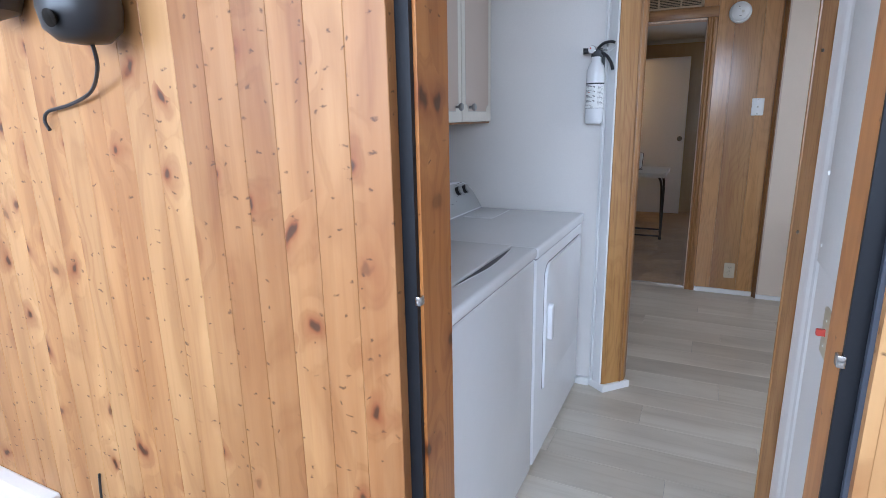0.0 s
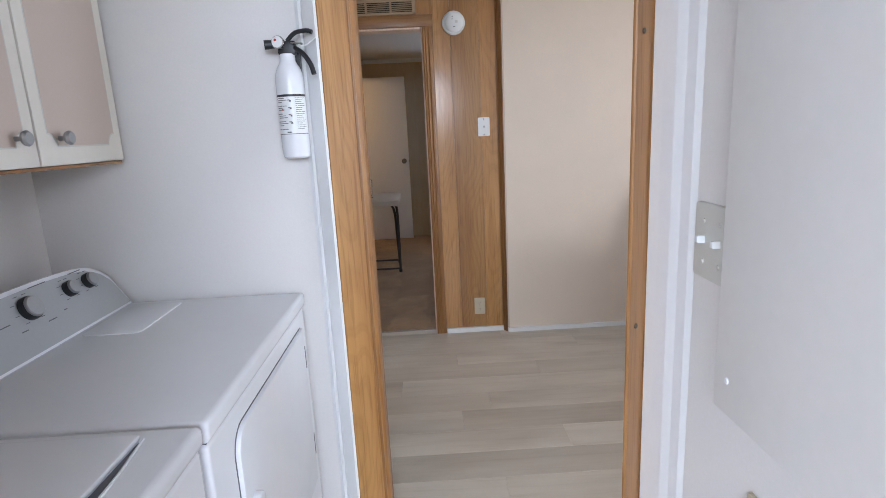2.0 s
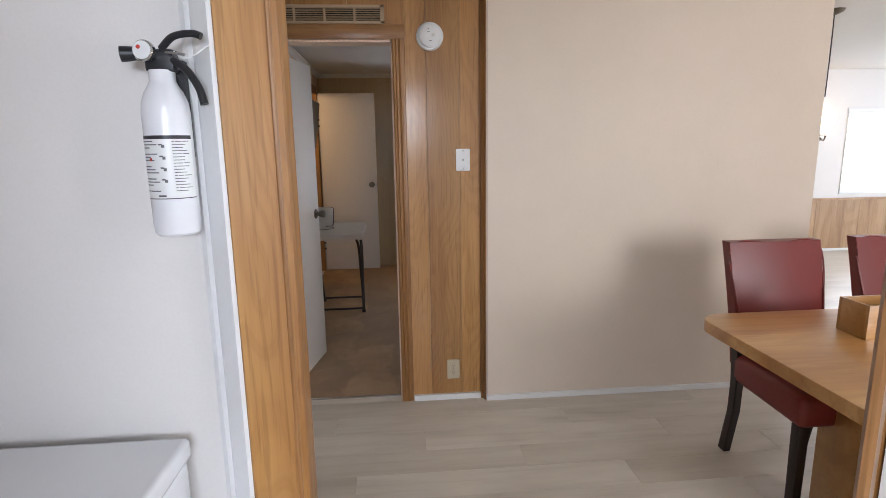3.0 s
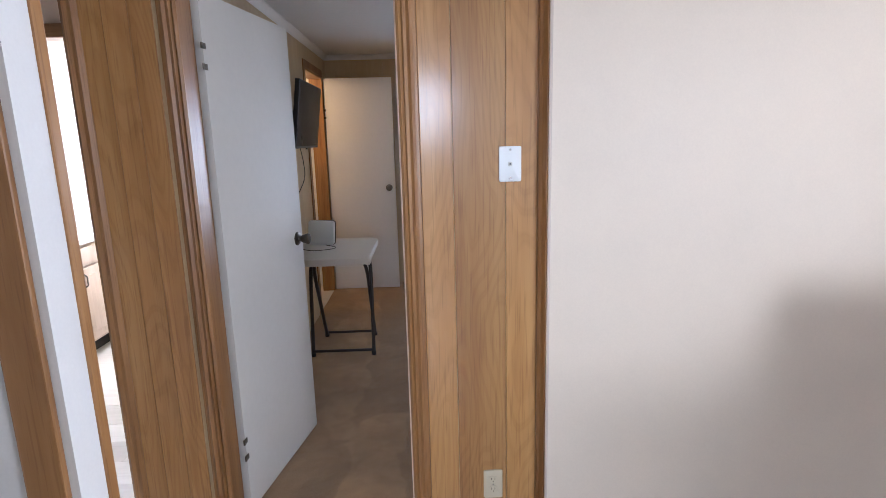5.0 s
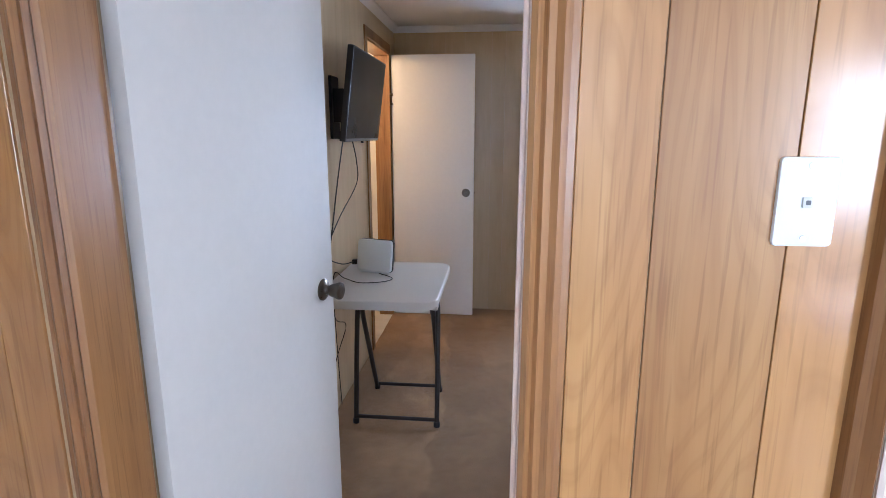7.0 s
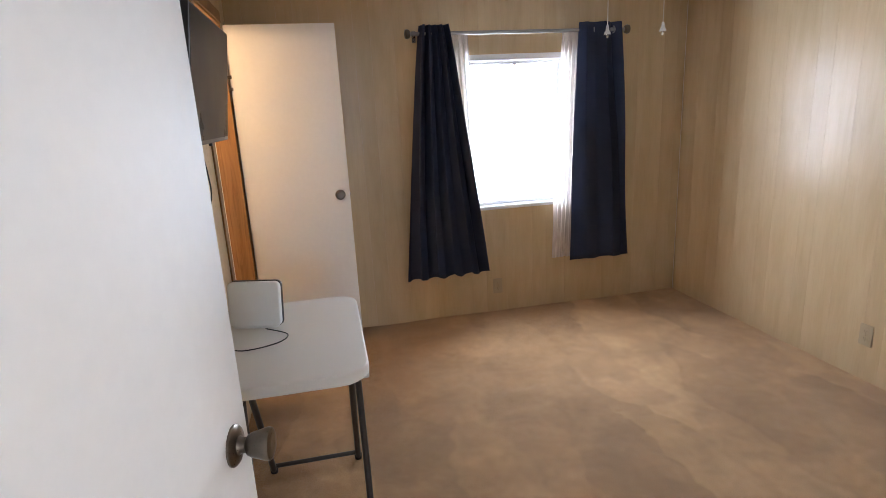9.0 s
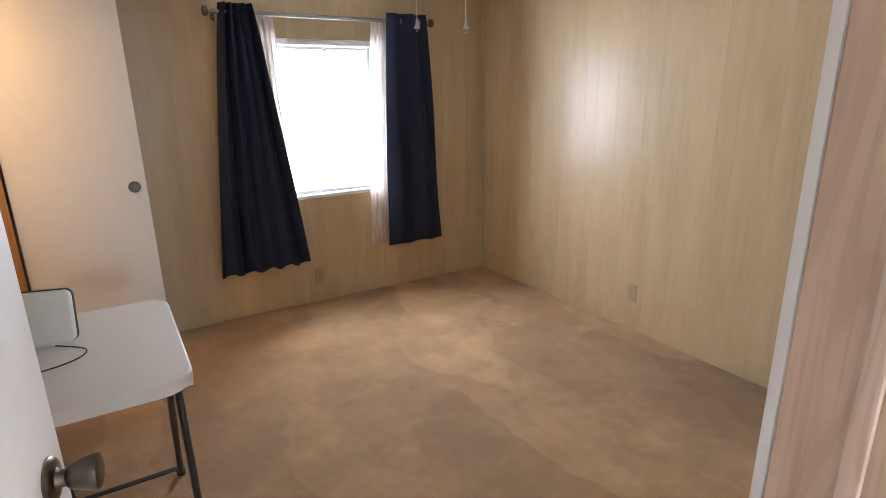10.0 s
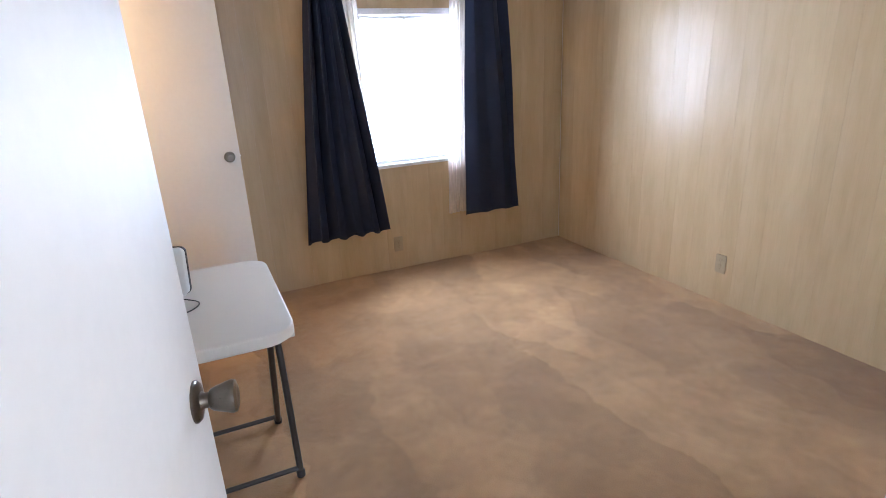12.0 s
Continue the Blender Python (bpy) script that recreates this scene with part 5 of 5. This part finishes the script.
for y0 in (4.875, 5.21, 5.545):
    part("drawer_front", box(-1.89, -1.872, y0, y0 + 0.325, 0.65, 0.775, 0.008), VANITY_WOOD, van)
    d = part("door", box(-1.89, -1.872, y0, y0 + 0.325, 0.12, 0.635, 0.006), VANITY_WOOD, van)
    part("raised_panel", box(-1.8725, -1.866, y0 + 0.055, y0 + 0.27, 0.175, 0.58, 0.005), VANITY_WOOD, d)
    part("handle", tube([(-1.872, y0 + 0.05, 0.50), (-1.850, y0 + 0.055, 0.52), (-1.846, y0 + 0.05, 0.55), (-1.850, y0 + 0.055, 0.58), (-1.872, y0 + 0.05, 0.60)], 0.005, 8), BRONZE, d, "dark curved pull")

toilet = thing("toilet", "white toilet against the bathroom wall", "toilet", (-1.2, 5.6, 0))
part("tank", box(-1.36, -0.98, 5.70, 5.88, 0.40, 0.76, 0.02, seg=3), ENAMEL, toilet)
part("tank_lid", box(-1.375, -0.965, 5.685, 5.89, 0.765, 0.80, 0.012, seg=3), ENAMEL, toilet)
bowl = lathe([(0.12, 0.0), (0.11, 0.06), (0.10, 0.16), (0.15, 0.30), (0.185, 0.38), (0.185, 0.40), (0.10, 0.40)], (-1.17, 5.48, 0), seg=28)
for v in bowl.verts:
    v.co.y = 5.48 + (v.co.y - 5.48) * 1.2
part("bowl", bowl, ENAMEL, toilet)
seat = prism(round_rect(0.37, 0.46, 0.17, 8, -1.17, 5.47), 0.03, Matrix.Translation((0, 0, 0.405)), 0.008)
part("seat", seat, ENAMEL, toilet, "closed white seat")
# unseen glowing panel, added to go with the bathroom fill light
bath_lamp = thing("ceiling_lamp", "unseen ceiling lamp added to brighten the bathroom", "ceiling lamp", (-1.55, 5.2, 2.255), kind="structure")
part("diffuser", box(-2.0, -1.1, 5.0, 5.4, 2.255, 2.279, 0.006), LAMP_GLASS, bath_lamp)


# ---- bedroom ----
def curtain(name, label, top, bottom, z0, z1, y, folds, amp, material, seed=0.0, category="curtain", sag=0.0, thick=0.003):
    """A hanging curtain: top and bottom are (x0, x1); folds deepen downwards."""
    bm = bmesh.new()
    nu, nv = 84, 40
    grid = []
    for j in range(nv + 1):
        v = j / nv
        col = []
        for i in range(nu + 1):
            u = i / nu
            e = v ** 0.85
            x0 = top[0] + (bottom[0] - top[0]) * e
            x1 = top[1] + (bottom[1] - top[1]) * e
            ph = 2 * math.pi * (folds * u + 0.12 * math.sin(3 * v + seed)) + seed
            a = amp * (0.75 + 0.35 * math.sin(2.3 * u * math.pi + seed))
            x = x0 + (x1 - x0) * u + 0.25 * a * math.sin(2 * ph)
            yy = y + a * math.sin(ph) + 0.006 * math.sin(9 * v + 5 * u + seed)
            z = z1 - (z1 - z0) * v - sag * v * (0.5 + 0.5 * math.sin(ph * 1.0 + 0.6))
            col.append(bm.verts.new((x, yy, z)))
        grid.append(col)
    for a, b in zip(grid, grid[1:]):
        for i in range(nu):
            bm.faces.new((a[i], a[i + 1], b[i + 1], b[i]))
    t = thing(name, label, category, ((bottom[0] + bottom[1]) / 2, y, z0))
    c = part("cloth", bm, material, t)
    if thick:
        s = c.modifiers.new("thickness", "SOLIDIFY")
        s.thickness = thick
    return t


rod_y = 6.905
left = curtain("curtain", "navy blue eyelet curtain pulled to one side of the window", (0.715, 0.885), (0.535, 1.105), 0.375, 2.005, rod_y - 0.026, 4.6, 0.034, NAVY, 0.4, sag=0.03)
right = curtain("curtain", "navy blue eyelet curtain hanging in broad folds", (1.80, 2.085), (1.745, 2.205), 0.385, 2.005, rod_y - 0.024, 2.2, 0.030, NAVY, 2.2, sag=0.015)
for t, xs in ((left, (0.735, 0.775, 0.82, 0.862)), (right, (1.835, 1.90, 1.98, 2.05))):
    for x in xs:
        ring = bmesh.new()
        seg, tub = 18, 8
        rr = []
        for i in range(seg):
            a = 2 * math.pi * i / seg
            rr.append([ring.verts.new((x + 0.004 * math.sin(2 * math.pi * k / tub), rod_y + (0.021 + 0.004 * math.cos(2 * math.pi * k / tub)) * math.cos(a), 1.957 + (0.021 + 0.004 * math.cos(2 * math.pi * k / tub)) * math.sin(a))) for k in range(tub)])
        for i in range(seg):
            a, b = rr[i], rr[(i + 1) % seg]
            for k in range(tub):
                ring.faces.new((a[k], a[(k + 1) % tub], b[(k + 1) % tub], b[k]))
        part("eyelet", ring, ROD_STEEL, t, "steel eyelet ring")
curtain("sheer_curtain", "thin white sheer curtain beside the window", (0.89, 1.05), (0.95, 1.10), 0.62, 1.965, 6.968, 5, 0.012, SHEER, 1.0, thick=0)
curtain("sheer_curtain", "thin white sheer curtain gathered behind the navy one", (1.715, 1.86), (1.635, 1.80), 0.385, 1.965, 6.968, 5, 0.014, SHEER, 2.4, thick=0)

rodt = thing("curtain_rod", "brushed steel curtain rod on brackets", "curtain rod", (1.4, rod_y, 1.957))
part("rod", rod((0.66, rod_y, 1.957), (2.13, rod_y, 1.957), 0.0125, seg=18), ROD_STEEL, rodt, "brushed steel tube")
for x, s in ((0.66, -1), (2.13, 1)):
    part("finial", lathe([(0.0135, 0), (0.025, 0.006), (0.03, 0.018), (0.028, 0.032), (0.012, 0.038)], (x, rod_y, 1.957), (s, 0, 0), 22), BRONZE, rodt, "dark round finial")
for x in (0.70, 2.11):
    part("bracket", boxes((x - 0.006, x + 0.006, rod_y, 7.026, 1.950, 1.964), (x - 0.012, x + 0.012, 7.020, 7.026, 1.92, 1.99)), STEEL, rodt, "", False)

for px, pz in ((1.181, 1.735), (1.421, 1.742)):
    pc = thing("pull_chain", "thin ceiling pull chain with a silver bell end", "pull chain", (px, 5.39, pz), "pull chains")
    part("chain", rod((px, 5.39, pz + 0.03), (px, 5.39, BED_TOP), 0.0018, seg=8), CREAM, pc, "thin pale cord")
    part("bell", lathe([(0.003, 0.036), (0.006, 0.028), (0.007, 0.016), (0.012, 0.008), (0.014, 0.0), (0.009, 0.0)], (px, 5.39, pz), seg=18), STEEL, pc, "silver bell end")
    part("tip", lathe([(0.003, 0), (0.005, -0.006), (0.003, -0.012)], (px, 5.39, pz), seg=12), STEEL, pc)
    part("ceiling_hook", lathe([(0.012, 0), (0.012, -0.004), (0.003, -0.008)], (px, 5.39, BED_TOP), seg=14), WHITE_TRIM, pc)

# folding table with a router
ft = thing("folding_table", "small off-white folding table with dark tube legs", "table", (-0.14, 5.2, 0))
part("tabletop", prism(round_rect(0.55, 0.74, 0.085, 8, -0.145, 5.20), 0.034, Matrix.Translation((0, 0, 0.708)), 0.008, seg=3), TABLE_PLASTIC, ft, "off-white textured plastic top")
part("rim", prism(round_rect(0.53, 0.70, 0.08, 8, -0.145, 5.20), 0.014, Matrix.Translation((0, 0, 0.6945))), TABLE_PLASTIC, ft)
for s in (-1, 1):
    xa = -0.107 + s * 0.206
    xb = -0.107 + s * 0.180
    part("leg", tube([(xa, 5.11, 0.012), (xa, 5.155, 0.30), (xa - s * 0.004, 5.205, 0.60), (xa - s * 0.03, 5.24, 0.695)], 0.0125, 12), TUBE_METAL, ft, "dark bent steel tube")
    part("leg", tube([(xb, 5.492, 0.012), (xb, 5.34, 0.30), (xb - s * 0.004, 5.18, 0.60), (xb - s * 0.05, 5.10, 0.695)], 0.0125, 12), TUBE_METAL, ft, "dark bent steel tube")
    for fx, fy in ((xa, 5.11), (xb, 5.492)):
        part("foot_cap", lathe([(0.016, 0), (0.0165, 0.022), (0.0135, 0.026)], (fx, fy, 0.006), seg=14), BLACK_PLASTIC, ft, "black rubber foot")
    part("pivot", rod((xb, 5.20, 0.56), (xa, 5.20, 0.56), 0.005, seg=8), STEEL, ft)
part("crossbar", rod((-0.313, 5.113, 0.04), (0.099, 5.113, 0.04), 0.0095, seg=12), TUBE_METAL, ft)
part("crossbar", rod((-0.287, 5.487, 0.04), (0.073, 5.487, 0.04), 0.0095, seg=12), TUBE_METAL, ft)
part("corner_clip", box(0.098, 0.128, 4.90, 4.945, 0.685, 0.7065, 0.004), TABLE_PLASTIC, ft)

rt = thing("router", "white upright wireless router with a dark rear edge", "router", (-0.245, 5.32, 0.743))
rm = pose(-0.245, 5.322, 0.7435, 0, 0, -17) @ Matrix(((1, 0, 0, 0), (0, 0, -1, 0), (0, 1, 0, 0), (0, 0, 0, 1)))
lean = Matrix.Rotation(radians(-9), 4, "X")
part("shell", prism(round_rect(0.195, 0.165, 0.02, 6, 0, 0.086), 0.022, rm @ lean, 0.006, seg=3), PLATE_WHITE, rt, "white plastic shell")
part("rear_shell", prism(round_rect(0.199, 0.170, 0.022, 6, 0, 0.087), 0.012, rm @ lean @ Matrix.Translation((0, 0, -0.012)), 0.003), BLACK_PLASTIC, rt, "dark rear shell")
part("stand", prism(round_rect(0.17, 0.06, 0.02, 5, 0, 0), 0.006, pose(-0.245, 5.335, 0.7425, 0, 0, -17)), PLATE_WHITE, rt)
part("plug", box(-0.372, -0.345, 5.345, 5.375, 0.775, 0.80, 0.004), BLACK_PLASTIC, rt, "black plug")
cb = thing("cable", "thin black cables hanging from the television", "cable", (-0.40, 5.3, 0.02))
part("cord", tube([(-0.39, 5.33, 1.42), (-0.42, 5.30, 1.2), (-0.43, 5.2, 0.95), (-0.43, 5.06, 0.75), (-0.435, 5.0, 0.4), (-0.43, 4.98, 0.1), (-0.42, 5.0, 0.02)], 0.0035, 8), BLACK_PLASTIC, cb)
part("cord", tube([(-0.37, 5.42, 1.42), (-0.37, 5.50, 1.30), (-0.38, 5.52, 1.18), (-0.42, 5.3, 1.02), (-0.43, 5.12, 0.88), (-0.40, 5.25, 0.80), (-0.36, 5.36, 0.79)], 0.003, 8), BLACK_PLASTIC, cb)
part("cord", tube([(-0.21, 5.27, 0.75), (-0.13, 5.20, 0.7465), (-0.16, 5.13, 0.7465), (-0.27, 5.10, 0.7465), (-0.36, 5.16, 0.75), (-0.428, 5.2, 0.745), (-0.432, 5.22, 0.4), (-0.43, 5.26, 0.02)], 0.0022, 8), BLACK_PLASTIC, cb)
part("cord", tube([(-0.42, 5.05, 0.72), (-0.40, 5.12, 0.55), (-0.38, 5.22, 0.48), (-0.41, 5.1, 0.3), (-0.40, 5.0, 0.012)], 0.0022, 8), BLACK_PLASTIC, cb)

tv = thing("television", "black flat television tilted on a wall bracket", "television", (-0.30, 5.62, 1.38))
tm = Matrix.Translation((-0.358, 5.62, 1.405)) @ Matrix.Rotation(radians(7.5), 4, "Y") @ Matrix(((0, 0, 1, 0), (1, 0, 0, 0), (0, 1, 0, 0), (0, 0, 0, 1)))
scr = part("housing", prism(round_rect(0.73, 0.45, 0.008, 3, 0, 0.225), 0.030, tm @ Matrix.Translation((0, 0, -0.030)), 0.004), BLACK_PLASTIC, tv, "thin black housing")
part("screen", prism(round_rect(0.71, 0.425, 0.003, 2, 0, 0.229), 0.001, tm @ Matrix.Translation((0, 0, 0.0005))), SCREEN, tv, "dark glossy screen", False)
part("rear_bulge", prism(round_rect(0.46, 0.24, 0.03, 4, 0, 0.19), 0.02, tm @ Matrix.Translation((0, 0, -0.05)), 0.006), BLACK_PLASTIC, tv)
part("bracket", boxes((-0.4445, -0.43, 5.30, 5.42, 1.42, 1.72), (-0.43, -0.375, 5.32, 5.40, 1.50, 1.66)), BLACK_METAL, tv, "black wall bracket", False)
part("sensor", box(-0.372, -0.360, 5.61, 5.63, 1.395, 1.4055, 0.002), BLACK_PLASTIC, tv)


# ---- porch light on the siding ----
pl = thing("security_light", "dark grey plastic security light with a dangling lead", "outdoor lamp", (-0.80, -0.2, 1.5))
dome = lathe([(0.01, 0), (0.05, 0.006), (0.075, 0.03), (0.082, 0.07), (0.078, 0.12), (0.05, 0.15)], (-0.745, -0.235, 1.492), (0, 0, 1), 28)
part("head", dome, BLACK_PLASTIC, pl, "rounded dark housing")
part("lens", lathe([(0.016, 0), (0.018, 0.006), (0.010, 0.008)], (-0.722, -0.312, 1.535), (0.1, -1, -0.25), 18), SCREEN, pl, "small dark sensor lens")
part("arm", tube([(-0.80, -0.22, 1.60), (-0.86, -0.20, 1.62), (-0.93, -0.18, 1.62)], 0.028, 12), BLACK_PLASTIC, pl)
part("second_head", lathe([(0.02, 0), (0.07, 0.02), (0.085, 0.07), (0.07, 0.13)], (-1.12, -0.23, 1.575), (0, 0, 1), 24), BLACK_PLASTIC, pl, "second dark lamp head")
part("mount", lathe([(0.05, 0), (0.05, 0.02), (0.03, 0.03)], (-0.90, -0.152, 1.63), (0, -1, 0), 20), BLACK_PLASTIC, pl)
part("lead", tube([(-0.74, -0.225, 1.495), (-0.765, -0.205, 1.45), (-0.85, -0.175, 1.40), (-0.96, -0.165, 1.372), (-1.055, -0.165, 1.358), (-1.08, -0.165, 1.335), (-1.065, -0.165, 1.31)], 0.0045, 8), BLACK_PLASTIC, pl, "bent black lead")
part("lead", tube([(-1.16, -0.155, 0.24), (-1.15, -0.165, 0.14), (-1.09, -0.165, 0.085), (-1.01, -0.165, 0.10)], 0.004, 8), BLACK_PLASTIC, pl)


# ---- siding, planks: pieces last ----
siding = thing("wall_siding", "knotty pine tongue-and-groove boards on the porch side", "siding", (0.3, -0.12, 0), kind="structure")
sw = 0.092
runs = []
x = -0.031
while x > -2.85:
    runs.append((x - sw, x, -0.10, 2.44))
    x -= sw
x = 0.752
while x < 1.45:
    runs.append((x, x + 0.125, -0.10, 2.44))
    x += 0.125
runs.append((-0.031, 0.752, 2.03, 2.44))
boards(siding, runs, (0, -0.12, 0), (0, -1, 0), PINE, 0.030, 0.0004, "siding_board", 0.0014)

planks = thing("floor_planks", "pale grey wood-look vinyl planks", "floor", (1, 1.7, 0), kind="structure")
rng = random.Random(4)
pw, plen = 0.178, 1.22
meshes = {}


def plank(x0, x1, y0, y1):
    key = (round(x1 - x0, 3), round(y1 - y0, 3))
    if key not in meshes:
        w, d = x1 - x0 - 0.0012, y1 - y0 - 0.0012
        meshes[key] = finish(prism([(-w / 2, -d / 2), (w / 2, -d / 2), (w / 2, d / 2), (-w / 2, d / 2)], 0.004, Matrix.Translation((0, 0, -0.004)), 0.0006, seg=1), "plank", VINYL)
    ob = new("plank", meshes[key])
    ob.parent = planks
    ob.location = Vector(((x0 + x1) / 2, (y0 + y1) / 2, 0)) - OFFSET[planks.name]


row = 0
y = -0.168
while y < 4.5:
    y1 = min(y + pw, 4.5)
    lo, hi = (-0.76, 4.0) if y1 <= 2.45 else ((-2.6, 4.0) if y1 <= 3.40 else (-2.6, -0.60))
    if y1 - y > 0.03:
        xx = lo - plen * ((row * 0.37 + 0.15) % 1.0)
        while xx < hi:
            a, b = max(xx, lo), min(xx + plen, hi)
            if b - a > 0.02:
                plank(a, b, max(y, -0.05), y1)
            xx += plen
    row += 1
    y = y1
